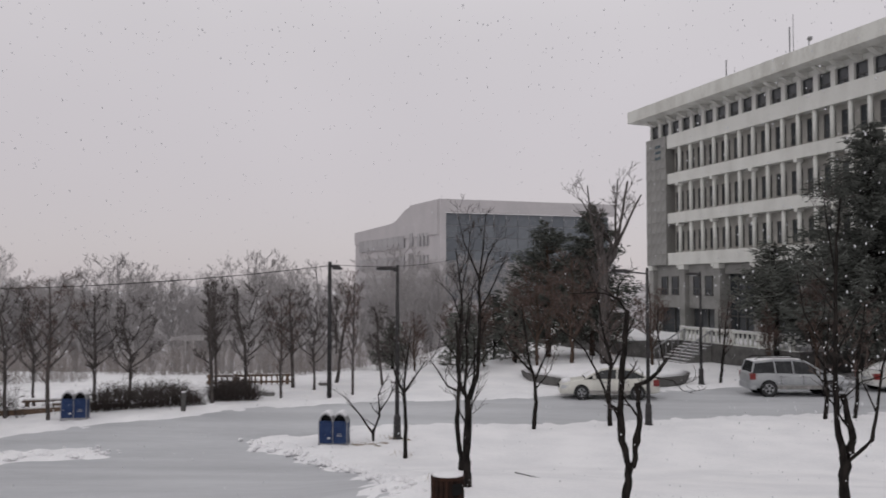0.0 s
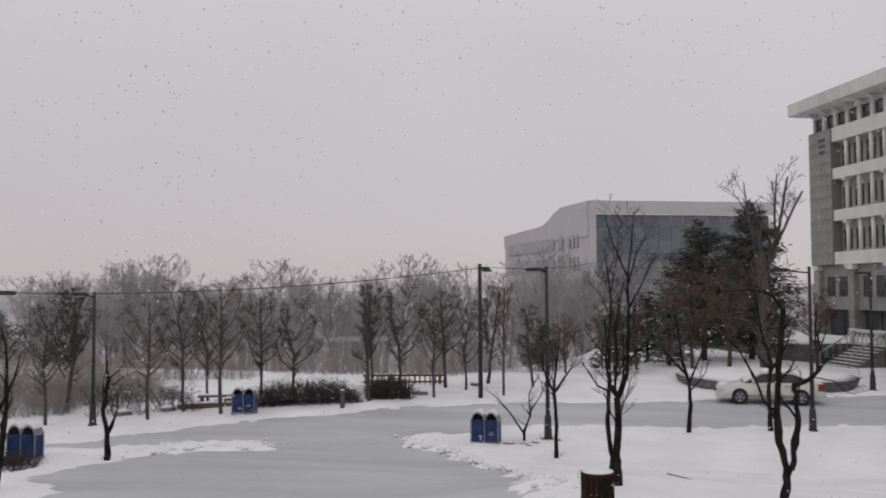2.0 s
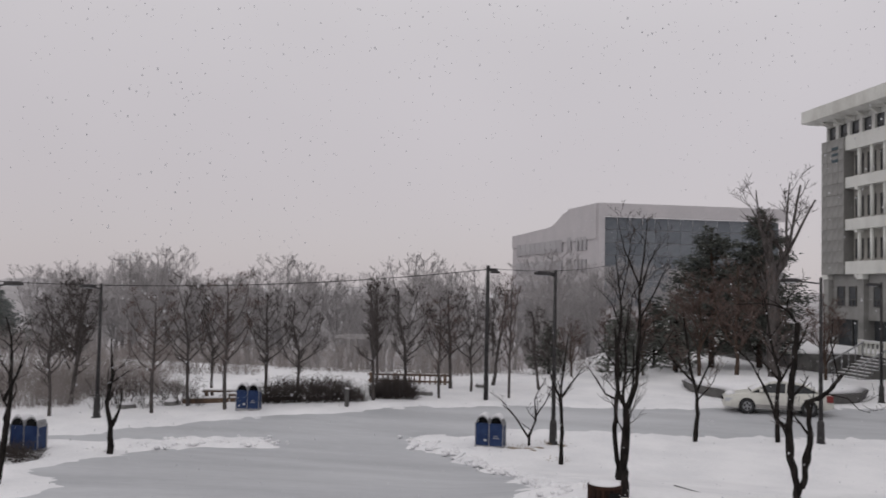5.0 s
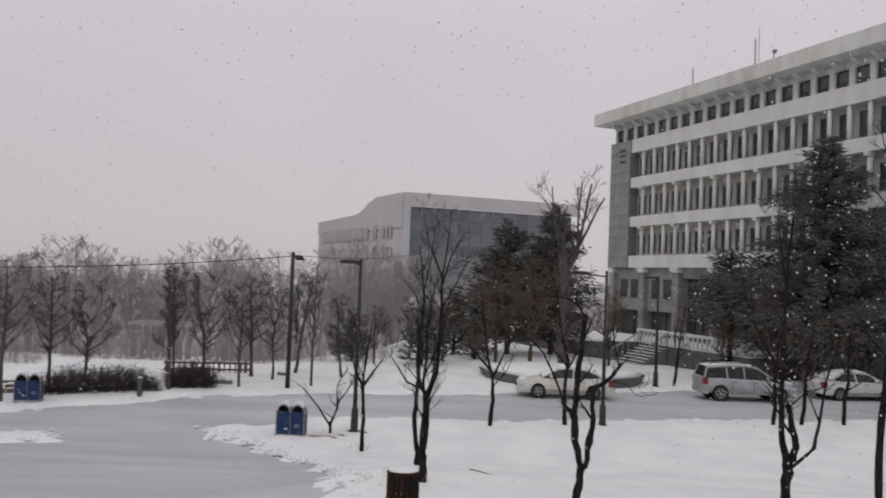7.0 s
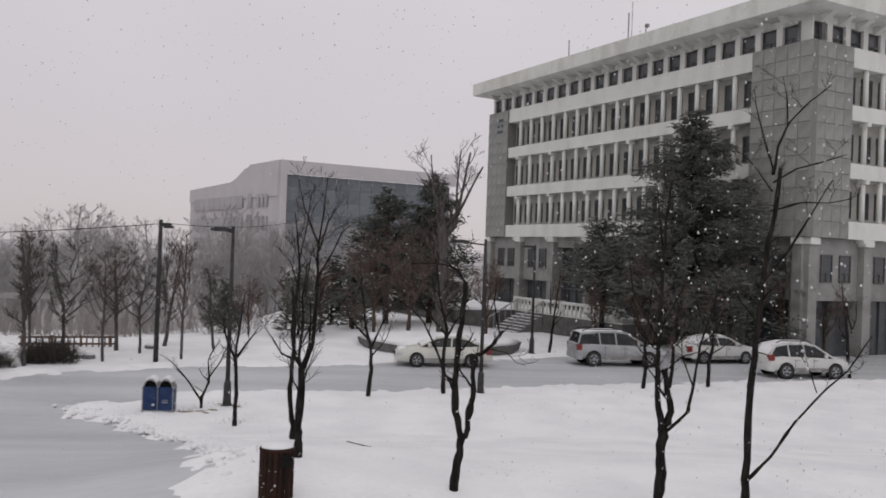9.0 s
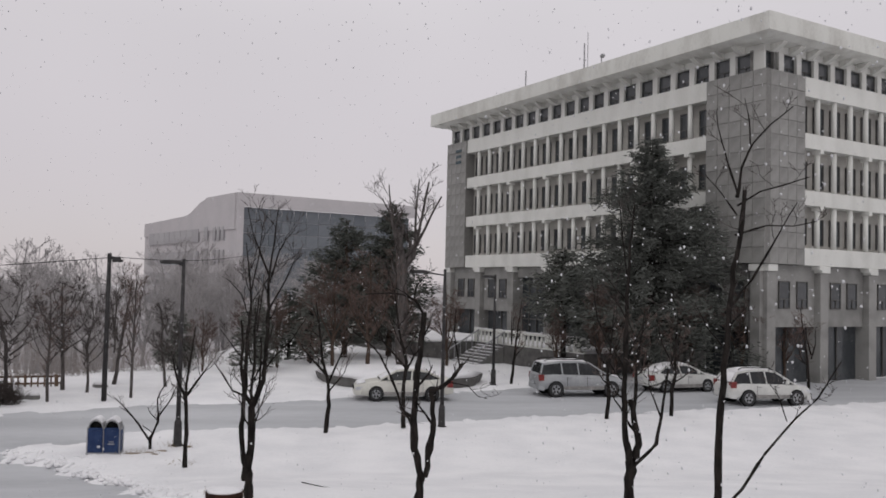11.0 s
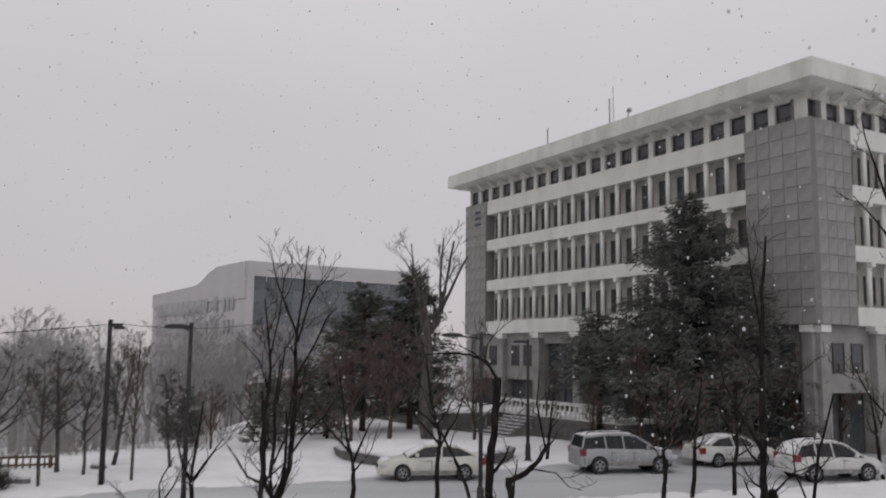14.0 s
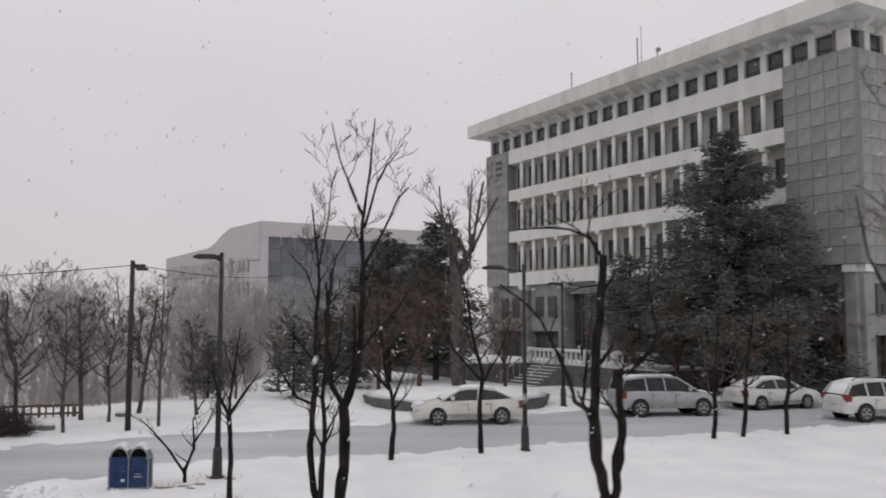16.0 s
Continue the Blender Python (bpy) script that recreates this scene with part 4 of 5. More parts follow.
# ---- street lamps and poles ----
def street_lamp(x, y, h, head, arm, label, group="street lamps"):
    """head: degrees to which the arm points; arm: its length."""
    ob = thing("street_lamp", at(x, y), label, "street lamp", group)
    part("base", Shape().tube([(0, 0, -0.1), (0, 0, 0.12), (0, 0, 0.2), (0, 0, 0.95), (0, 0, 1.05)], [0.24, 0.24, 0.15, 0.13, 0.085], 12), M["lamp_metal"], ob, smooth=True)
    part("pole", Shape().tube([(0, 0, 1.0), (0, 0, h)], [0.085, 0.06], 10), M["lamp_metal"], ob, smooth=True)
    c, s = math.cos(radians(head)), math.sin(radians(head))
    part("arm", Shape().tube([(0, 0, h - 0.25), (c * arm * 0.5, s * arm * 0.5, h - 0.2), (c * arm, s * arm, h - 0.15)], 0.035, 6), M["lamp_metal"], ob, smooth=True)
    hd = part("lamp_head", Shape().loft([[(x0, -w, z0), (x0, w, z0), (x0, w * 0.7, z1), (x0, -w * 0.7, z1)] for x0, w, z0, z1 in ((-0.1, 0.07, -0.03, 0.06), (0.1, 0.14, -0.05, 0.10), (0.5, 0.15, -0.05, 0.10), (0.68, 0.06, -0.02, 0.05))]), M["lamp_metal"], ob, bevel=0.01)
    hd.matrix_local = pose(c * (arm - 0.1), s * (arm - 0.1), h - 0.15, 0, 0, head)
    gl = part("lens", Shape().box(0.12, -0.1, -0.075, 0.5, 0.1, -0.045), M["lens"], hd)
    return ob


street_lamp(-3.59, 31.58, 6.75, 180, 0.25, "dark metal street lamp standing in the snow")
street_lamp(6.36, 34.95, 6.6, 180, 0.9, "dark metal street lamp standing in the snow")
street_lamp(-23.15, 30.62, 5.9, 180, 0.5, "dark metal street lamp beyond the slushy road")
street_lamp(-22.75, 24.14, 6.0, 0, 0.6, "dark metal street lamp on a snow island")
street_lamp(11.18, 48.1, 6.4, 180, 0.2, "dark metal street lamp near the terrace")
box_lamp = thing("switch_box", at(-22.49, 23.85, 0, 0.05), "small grey-green electric box at a lamp's foot", "electric box")
part("case", Shape().box(-0.17, -0.12, 0.05, 0.17, 0.12, 0.62), M["needle_far"], box_lamp, bevel=0.015)
part("snow_cap", Shape().box(-0.16, -0.11, 0.62, 0.16, 0.11, 0.68), M["snow"], box_lamp, bevel=0.02)
edge_log = thing("timber_edging", at(-17.98, 37.3, 33, 0.02), "low timber edging capped with snow", "timber edging")
for i in range(4):
    part("beam", Shape().box(-4.4 + i * 2.2, -0.12, 0.0, -2.25 + i * 2.2, 0.12, 0.3), M["wood"], edge_log, bevel=0.02)
    part("snow_cap", Shape().box(-4.38 + i * 2.2, -0.11, 0.3, -2.27 + i * 2.2, 0.11, 0.38), M["snow"], edge_log, bevel=0.03)
upole = thing("utility_pole", at(-8.37, 41.28), "thin dark utility pole with a small lamp", "pole")
part("pole", Shape().tube([(0, 0, -0.2), (0, 0, 6.9)], [0.12, 0.09], 10), M["lamp_metal"], upole, smooth=True)
part("bracket", Shape().box(-0.05, -0.05, 6.6, 0.5, 0.05, 6.75), M["lamp_metal"], upole)
part("lamp_head", Shape().box(0.15, -0.12, 6.5, 0.6, 0.12, 6.62), M["lamp_metal"], upole, bevel=0.02)


def cable(a, b, sag):
    a, b = Vector(a), Vector(b)
    pts = [a.lerp(b, i / 20) - Vector((0, 0, sag * 4 * (i / 20) * (1 - i / 20))) for i in range(21)]
    tagged(part("cable", Shape().tube(pts, 0.014, 4), M["black"]), "thin black overhead cable", "cable")


cable((-8.37, 41.28, 6.6), (-31.0, 32.5, 5.5), 0.5)
cable((-8.37, 41.28, 6.65), (-3.0, 84.0, 9.0), 0.6)


# ---- waste bins, bollard, log bin ----
def twin_bin(m, label, front=1):
    ob = thing("waste_bin", m, label, "waste bin", "blue waste bins")
    ob.scale = (0.84, 0.9, 1.13)
    part("stand", Shape().box(-0.66, -0.28, 0, 0.66, 0.28, 0.16), M["steel"], ob, "grey metal base", bevel=0.01)
    for px in (-0.625, 0.0, 0.625):
        part("side_frame", Shape().box(px - 0.016, -0.29, 0.1, px + 0.016, -0.25, 0.9).box(px - 0.016, 0.25, 0.1, px + 0.016, 0.29, 0.9).box(px - 0.016, -0.25, 0.82, px + 0.016, 0.25, 0.9), M["steel"], ob, "grey metal side frame", bevel=0.008)
    for sx in (-0.31, 0.31):
        b = part("body", Shape().box(sx - 0.295, -0.27, 0.14, sx + 0.295, 0.27, 0.86), M["blue"], ob, "blue painted steel body", bevel=0.015)
        part("door", Shape().box(sx - 0.25, -0.285, 0.2, sx + 0.25, -0.272, 0.8), M["blue"], b)
        if sx < 0:
            part("sign", Shape().box(sx + 0.08, -0.292, 0.30, sx + 0.2, -0.287, 0.37), M["lens"], b, "small white label")
        else:
            part("sign", Shape().box(sx - 0.13, -0.292, 0.4, sx + 0.13, -0.287, 0.43).box(sx - 0.1, -0.292, 0.47, sx + 0.1, -0.287, 0.49), M["steel"], b, "faint pale marks")
        hood = Shape()
        arc = [(sx + 0.295 * math.cos(math.pi * i / 12), 0.86 + 0.27 * math.sin(math.pi * i / 12)) for i in range(13)]
        inn = [(sx + 0.265 * math.cos(math.pi * i / 12), 0.86 + 0.225 * math.sin(math.pi * i / 12)) for i in range(13)]
        hood.loft([[(x, y, z) for x, z in arc] + [(x, y, z) for x, z in reversed(inn)] for y in (-0.27, 0.27)])
        part("hood", hood, M["steel"], ob, "arched metal hood")
        # black block under the hood stands for the shade inside
        part("flap", Shape().loft([[(x, y, z) for x, z in inn] for y in (-0.12, 0.25)]), M["black"], ob, "black fill for the shade inside the opening")
        part("lip", Shape().box(sx - 0.27, -0.275, 0.86, sx + 0.27, -0.22, 0.885), M["blue"], ob, "blue panel under the opening")
        part("snow_cap", Shape().loft([[(sx + (x - sx) * 0.9, y, z + 0.012 + k * 0.06 * math.sin(math.pi * i / 12)) for k in (0, 1) for i, (x, z) in (list(enumerate(arc))[2:11] if k == 0 else list(enumerate(arc))[10:1:-1])] for y in (-0.26, 0.26)]), M["snow"], ob, "snow on the hood")
    return ob


twin_bin(at(-5.75, 30.28, -2, 0.03), "pair of blue waste bins with snow on arched hoods")
twin_bin(at(-17.94, 34.43, 12, 0.05), "pair of blue waste bins with snow on arched hoods")
twin_bin(at(-20.35, 23.31, 185, 0.05), "pair of blue waste bins seen from behind")
lb = thing("log_bin", at(-0.26, 14.6), "round waste bin clad in dark brown logs", "waste bin")
lb.scale = (0.84, 0.84, 1.0)
part("liner", Shape().tube([(0, 0, 0), (0, 0, 1.0)], 0.30, 20), M["black"], lb)
LOGP = Shape().tube([(0, 0, 0.0), (0, 0, 0.5), (0, 0, 1.02)], [0.055, 0.058, 0.054], 8).mesh("log", M["log"], True)
for i in range(20):
    a = 2 * math.pi * i / 20
    part("log", LOGP, None, lb).matrix_local = pose(0.315 * math.cos(a), 0.315 * math.sin(a), 0, 0, 0, i * 37)
part("lid", Shape().tube([(0, 0, 0.99), (0, 0, 1.045), (0, 0, 1.05)], [0.372, 0.372, 0.36], 28), M["log"], lb, "dark brown lid")
part("snow_cap", Shape().tube([(0, 0, 1.048), (0, 0, 1.075), (0, 0, 1.085)], [0.352, 0.33, 0.2], 24), M["snow"], lb, "thin snow on the lid", smooth=True)
# black plates on the logs, in place of the shaded side opening
for i, a in enumerate((-62, -50, -38)):
    part("slot", Shape().box(-0.05, -0.012, 0.74, 0.05, 0.012, 0.94), M["black"], lb, "black plate for the shade of the side opening").matrix_local = pose(0.377 * math.cos(radians(a)), 0.377 * math.sin(radians(a)), 0, 0, 0, a + 90)
speck = Shape()
r = random.Random(19)
for i in range(26):
    a, z, q = r.uniform(-math.pi, 0), r.uniform(0.08, 0.98), r.uniform(0.005, 0.013)
    speck.disc((0.375 * math.cos(a), 0.375 * math.sin(a), z), (math.cos(a), math.sin(a), 0), q, 0.012, 6)
tagged(part("snow_speck", speck, M["snow"], lb, "specks of snow stuck to the logs"), kind="stuff")
bol = thing("bollard", at(-14.15, 36.97), "dark post in the snow at the road's edge", "bollard")
part("post", Shape().box(-0.09, -0.09, -0.1, 0.09, 0.09, 0.95), M["dark_frame"], bol, bevel=0.015)
part("snow_cap", Shape().box(-0.085, -0.085, 0.95, 0.085, 0.085, 1.0), M["snow"], bol, bevel=0.02)

# ---- round planter with snow ----
planter = thing("planter", at(6, 49.46), "low round stone planter filled with snow", "planter")
def buried(a):
    """How far the rim shows at an angle: the front middle lies under a bank of snow."""
    d = (a - math.radians(262)) / math.radians(20)
    return 1 - 1.25 * math.exp(-d ** 4)


def ringp(r, z):
    out = []
    for i in range(64):
        a = 2 * math.pi * i / 64
        k = 1 + 0.02 * math.sin(5 * a) + 0.012 * math.sin(11 * a + 1)
        out.append((r * k * math.cos(a), r * 0.8 * k * math.sin(a), z if z <= 0 else z * (buried(a) if r > 4.0 else 1)))
    return out


part("wall", Shape().loft([ringp(4.5, -0.3), ringp(4.8, 0.5), ringp(4.5, 0.53), ringp(4.45, 0.1)], caps=False), M["stone_dark"], planter, "grey stone ring")
part("snow_cover", Shape().loft([ringp(4.72, 0.54), ringp(4.1, 0.74), ringp(3.4, 0.8), ringp(2.0, 0.9), ringp(0.3, 0.95)], caps=True), M["snow"], planter, smooth=True)

# ---- hedges and scrub ----
def hedge(m, length, depth, height, seed, label, material, count):
    r = random.Random(seed)
    ob = thing("hedge", m, label, "hedge")
    s = Shape()
    for _ in range(count):
        x, y = r.uniform(-length / 2, length / 2), r.uniform(-depth / 2, depth / 2)
        k = (1 - (2 * x / length) ** 4) ** 0.5
        p = Vector((x, y, -0.05))
        d = Vector((r.gauss(0, 0.35), r.gauss(0, 0.35), 1)).normalized()
        h = height * k * r.uniform(0.6, 1.05)
        q = p + d * h * 0.5
        e = q + (d + Vector((r.gauss(0, 0.4), r.gauss(0, 0.4), 0))).normalized() * h * 0.5
        s.tube([p, q, e], [0.014, 0.010, 0.005], 3, caps=False)
        for _ in range(3):
            g = q.lerp(e, r.random())
            s.tube([g, g + Vector((r.gauss(0, 0.2), r.gauss(0, 0.2), r.uniform(0, 0.25)))], [0.007, 0.004], 3, caps=False)
    tagged(part("crown", s, material, ob), kind="stuff")
    return ob


hedge(at(-16.39, 37.79, 28), 5.2, 1.5, 1.5, 1, "dense dark bare hedge at the road's edge", M["twig"], 1000)
hedge(at(-12.95, 40.28, 20), 2.2, 1.3, 1.4, 2, "dense dark bare shrub in the snow", M["twig"], 600)
hedge(at(-22.87, 21.74, 5), 5.5, 2.0, 0.8, 3, "low dry brown scrub on a snow island", M["twig_red"], 700)
hedge(at(-20.3, 21.6, 5), 3.2, 1.4, 0.7, 5, "low dry brown scrub on a snow island", M["twig"], 420)
hedge(at(-23.71, 33.17, 20), 2.6, 1.2, 1.9, 4, "loose bare shrub in the snow", M["twig"], 90)
hedge(at(-21.68, 34.84, 20), 2.0, 1.2, 1.8, 6, "loose bare shrub in the snow", M["twig"], 80)
for i, (x, y, l, h, c) in enumerate(((-33.78, 57.36, 16, 2.4, 700), (-19, 53, 14, 2.6, 520), (-9.45, 57.47, 12, 2.4, 420), (-43.27, 48.77, 14, 2.6, 700), (-33.05, 40.74, 12, 1.9, 700), (-38.33, 32.19, 12, 1.9, 700), (-29.66, 45.56, 12, 2.0, 600), (-46, 38, 14, 2.4, 800), (-28.15, 37.55, 6, 1.6, 260), (-29.23, 32.19, 7, 1.5, 700), (-32.47, 36.31, 8, 1.7, 800), (-26.68, 36.49, 7, 1.6, 600), (-37.28, 27.33, 9, 1.6, 700))):
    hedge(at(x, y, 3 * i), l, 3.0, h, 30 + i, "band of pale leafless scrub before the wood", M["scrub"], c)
grass = Shape()
r = random.Random(8)
for cx, cy, n, sp in ((-4.75, 30.35, 60, 0.35), (-2.92, 28.6, 24, 0.4), (-3.55, 31.5, 50, 0.25), (7.2, 14.2, 40, 0.6), (-0.32, 17.47, 40, 0.3), (8.6, 14.4, 40, 0.5)):
    for _ in range(n):
        x, y = r.gauss(cx, sp), r.gauss(cy, sp * 0.6)
        z = hgt(x, y) + 0.10
        grass.tube([(x, y, z), (x + r.gauss(0, 0.05), y + r.gauss(0, 0.05), z + r.uniform(0.04, 0.2))], [0.008, 0.003], 3, caps=False)
tagged(part("dry_grass", grass, M["straw"]), "dry straw-coloured grass poking through the snow", "grass", kind="stuff")
bare = Shape()
for cx, cy, w, d in ((-4.85, 30.2, 0.4, 0.16), (-4.35, 30.35, 0.22, 0.1), (-4.1, 30.05, 0.16, 0.08), (-3.95, 30.6, 0.2, 0.09), (-3.2, 31.3, 0.18, 0.08)):
    k = [r.uniform(0.6, 1.15) for _ in range(14)]
    bare.loft([[(cx + w * f * k[i] * math.cos(i * 0.4488), cy + d * f * k[i] * math.sin(i * 0.4488), hgt(cx, cy) + z) for i in range(14)] for f, z in ((1.0, 0.1), (0.85, 0.165), (0.4, 0.18))])
tagged(part("bare_soil", bare, M["soil"], smooth=True), "patches of brown soil and litter showing through the snow", "soil", kind="stuff")
stick = Shape().tube([(0.95, 20.3, hgt(0.95, 20.3) + 0.2), (1.4, 19.9, hgt(1.4, 19.9) + 0.15), (2.0, 19.5, hgt(2.0, 19.5) + 0.12)], [0.014, 0.011, 0.005], 5)
tagged(part("fallen_branch", stick, M["bark"]), "thin fallen branch lying on the snow", "branch")

# ---- low rail fence, bench and pergola beyond the road ----
fence = thing("rail_fence", at(-12.49, 45.97, 14), "low brown wooden rail fence in the snow", "fence")
for i in range(4):
    part("post", Shape().box(-3.6 + i * 1.4, -0.06, -0.6, -3.48 + i * 1.4, 0.06, 0.75), M["wood"], fence)
for z in (0.25, 0.6):
    part("rail", Shape().box(-3.7, -0.03, z, 0.9, 0.03, z + 0.1), M["wood"], fence)
for i in range(15):
    part("slat", Shape().box(-3.5 + i * 0.3, -0.05, 0.1, -3.42 + i * 0.3, -0.032, 0.7), M["wood"], fence)
for x, y, rz in ((-19.05, 36.45, 15), (-20.88, 37.13, 20)):
    bench = thing("bench", at(x, y, rz, 0.08), "low wooden bench capped with snow", "bench", "benches")
    part("seat", Shape().box(-0.9, -0.2, 0.36, 0.9, 0.2, 0.44), M["wood"], bench, bevel=0.01)
    for sx in (-0.7, 0.7):
        part("leg", Shape().box(sx - 0.06, -0.16, -0.1, sx + 0.06, 0.16, 0.36), M["wood"], bench)
    part("snow_cover", Shape().box(-0.88, -0.19, 0.442, 0.88, 0.19, 0.52), M["snow"], bench, bevel=0.03)
perg = thing("pergola", at(-16.5, 57.0, 6), "grey timber pergola with snow on its beams", "pergola")
for sx in (-5, -2.5, 0, 2.5, 5):
    for sy in (-1, 1):
        part("post", Shape().box(sx - 0.1, sy - 0.1, -1.5, sx + 0.1, sy + 0.1, 2.5), M["bark_hazed"], perg)
for sy in (-1, 1):
    part("beam", Shape().box(-6, sy - 0.08, 2.5, 6, sy + 0.08, 2.72), M["bark_hazed"], perg)
r = random.Random(12)
for x, y in ((-20.49, 36.94), (-16.17, 38.07), (-16.89, 37.8), (-12.19, 41.4), (-11.55, 41.71), (-23.32, 32.97), (-21.92, 34.35), (-9.65, 45.76)):
    s = Shape()
    k = [(r.uniform(0.25, 0.5), r.uniform(0.2, 0.4)) for _ in range(9)]
    s.loft([[(k[i][0] * f * math.cos(i * 0.698), k[i][1] * f * math.sin(i * 0.698), z) for i in range(9)] for f, z in ((1.0, -0.1), (1.05, 0.12), (0.85, 0.28), (0.4, 0.36))])
    st = thing("rock", at(x, y, r.uniform(0, 360), 0.05), "grey rock half covered with snow", "rock", "rocks beside the road")
    part("stone", s, M["concrete"], st)
    part("snow_cap", Shape().loft([[(k[i][0] * f * math.cos(i * 0.698), k[i][1] * f * math.sin(i * 0.698), z) for i in range(9)] for f, z in ((0.9, 0.27), (0.75, 0.36), (0.3, 0.41))]), M["snow"], st, smooth=True)


# ---- parked cars ----
def car(m, kind, paint, label):
    """Front towards +x. Body, glasshouse, roof, wheels, lamps, bumpers and a cover of snow."""
    ob = thing(kind[0], m, label, "car", "parked cars")
    ob.scale = (1.0, 1.0, 1.06)
    L, W, wb, wr, hull, cabin, tall = kind[1:8]
    hw = W / 2
    rings = []
    for x, zb, zt, k in hull:
        w, wt = hw * k, hw * k * 0.90
        rings.append([(x, -w * 0.9, zb), (x, -w, zb + 0.16), (x, -w, zb + (zt - zb) * 0.62), (x, -wt, zt - 0.03), (x, -wt * 0.85, zt), (x, 0, zt + 0.02), (x, wt * 0.85, zt), (x, wt, zt - 0.03), (x, w, zb + (zt - zb) * 0.62), (x, w, zb + 0.16), (x, w * 0.9, zb)])
    body = part("body", Shape().loft(rings), paint, ob, smooth=True)
    b = body.modifiers.new("edges", "EDGE_SPLIT")
    b.split_angle = radians(32)
    g = []
    for x, z0, z1, k in cabin:
        wb0, wt0 = hw * 0.9, hw * k
        g.append([(x, -wb0 + (z1 - z0 < 0.05) * 0.05, z0), (x, -wt0, z1), (x, 0, z1 + 0.02), (x, wt0, z1), (x, wb0 - (z1 - z0 < 0.05) * 0.05, z0)])
    part("glasshouse", Shape().loft(g), M["car_glass"], ob, "dark car glass")
    top = [c for c in cabin if c[2] > tall - 0.16]
    rr = []
    for x, z0, z1, k in top:
        w = hw * k + 0.02
        rr.append([(x, -w - 0.02, z1 - 0.07), (x, -w * 0.96, z1 + 0.02), (x, 0, z1 + 0.05), (x, w * 0.96, z1 + 0.02), (x, w + 0.02, z1 - 0.07)])
    roof = part("roof", Shape().loft(rr), paint, ob, smooth=True)
    part("snow_cover", Shape().loft([[(x, -hw * k * 0.88, z1 + 0.02), (x, -hw * k * 0.7, z1 + 0.07), (x, 0, z1 + 0.10), (x, hw * k * 0.7, z1 + 0.07), (x, hw * k * 0.88, z1 + 0.02)] for x, z0, z1, k in top]), M["snow"], roof, "snow on the roof", smooth=True)
    for sy in (-1, 1):
        for (x, z0, z1, k), (xx, y0, y1, kk) in zip(cabin, cabin[1:]):
            if (z1 - z0 < 0.12) != (y1 - y0 < 0.12):
                part("pillar", Shape().tube([(x, sy * (hw * 0.9 if z1 - z0 < 0.12 else hw * k + 0.01), z1), (xx, sy * (hw * 0.9 if y1 - y0 < 0.12 else hw * kk + 0.01), y1)], 0.045, 6), paint, ob)
        for x in kind[8]:
            z0 = np.interp(x, [c[0] for c in cabin], [c[1] for c in cabin])
            z1 = np.interp(x, [c[0] for c in cabin], [c[2] for c in cabin])
            k = np.interp(x, [c[0] for c in cabin], [c[3] for c in cabin])
            part("pillar", Shape().tube([(x, sy * (hw * 0.9 + 0.01), z0 - 0.02), (x - 0.06, sy * (hw * k + 0.012), z1)], 0.04, 6), paint, ob)
        mx = cabin[-1][0] - 0.45
        part("mirror", Shape().box(mx - 0.08, sy * hw * 0.93 - 0.02, cabin[-1][1] + 0.04, mx + 0.08, sy * hw * 1.1, cabin[-1][1] + 0.2), paint, ob, bevel=0.03)
        hx, tx = L / 2 - 0.16, -L / 2 + 0.08
        hz = hull[-2][2] - 0.17
        part("headlight", Shape().loft([[(x, sy * (hw * a), z) for a, z in ((0.5, hz - 0.08), (0.93, hz - 0.06), (0.93, hz + 0.09), (0.5, hz + 0.07))] for x in (hx - 0.3, hx + 0.11)]), M["lens"], ob, "clear headlight")
        tz = kind[9]
        part("tail_light", Shape().loft([[(x, sy * (hw * a), z) for a, z in ((0.66, tz - 0.13), (0.985, tz - 0.15), (0.985, tz + 0.15), (0.66, tz + 0.13))] for x in (tx - 0.06, tx + 0.22)]), M["red"], ob, "red tail light")
        for x in (wb / 2, -wb / 2):
            arch = Shape().disc((x, sy * (hw - 0.1), wr), (0, 1, 0), wr * 1.16, 0.235, 24)
            part("wheel_arch", arch, M["black"], ob)
            wh = part("wheel", Shape().disc((x, sy * (hw - 0.095), wr), (0, 1, 0), wr, 0.24, 24), M["rubber"], ob, "black tyre", smooth=False)
            part("rim", Shape().disc((x, sy * (hw - 0.08), wr), (0, 1, 0), wr * 0.64, 0.23, 20), M["rim"], wh, "metal wheel rim")
            sp = Shape()
            for q in range(5):
                a = q * 2 * math.pi / 5
                c, s = math.cos(a), math.sin(a)
                sp.box(-0.02, 0, 0, 0.02, 0.01, 0.01)
                base = len(sp.v) - 8
                for n in range(8):
                    px, py, pz = sp.v[base + n]
                    u, v = px * 2.2, (0.08 if pz < 0.005 else wr * 0.56)
                    sp.v[base + n] = (x + u * c + v * s, sy * (hw + 0.036 + py * 0.4), wr - u * s + v * c)
            part("wheel_star", sp, M["black"], wh)
    part("bumper", Shape().loft([[(x, -hw * k, z0), (x, hw * k, z0), (x, hw * k, z0 + 0.26), (x, -hw * k, z0 + 0.26)] for x, k, z0 in ((L / 2 - 0.35, 0.97, 0.25), (L / 2 - 0.05, 0.9, 0.25), (L / 2 + 0.03, 0.7, 0.27))]), paint, ob, bevel=0.04)
    part("bumper", Shape().loft([[(x, -hw * k, z0), (x, hw * k, z0), (x, hw * k, z0 + 0.26), (x, -hw * k, z0 + 0.26)] for x, k, z0 in ((-L / 2 - 0.05, 0.75, 0.36), (-L / 2 + 0.03, 0.93, 0.33), (-L / 2 + 0.35, 0.97, 0.3))]), paint, ob, bevel=0.04)
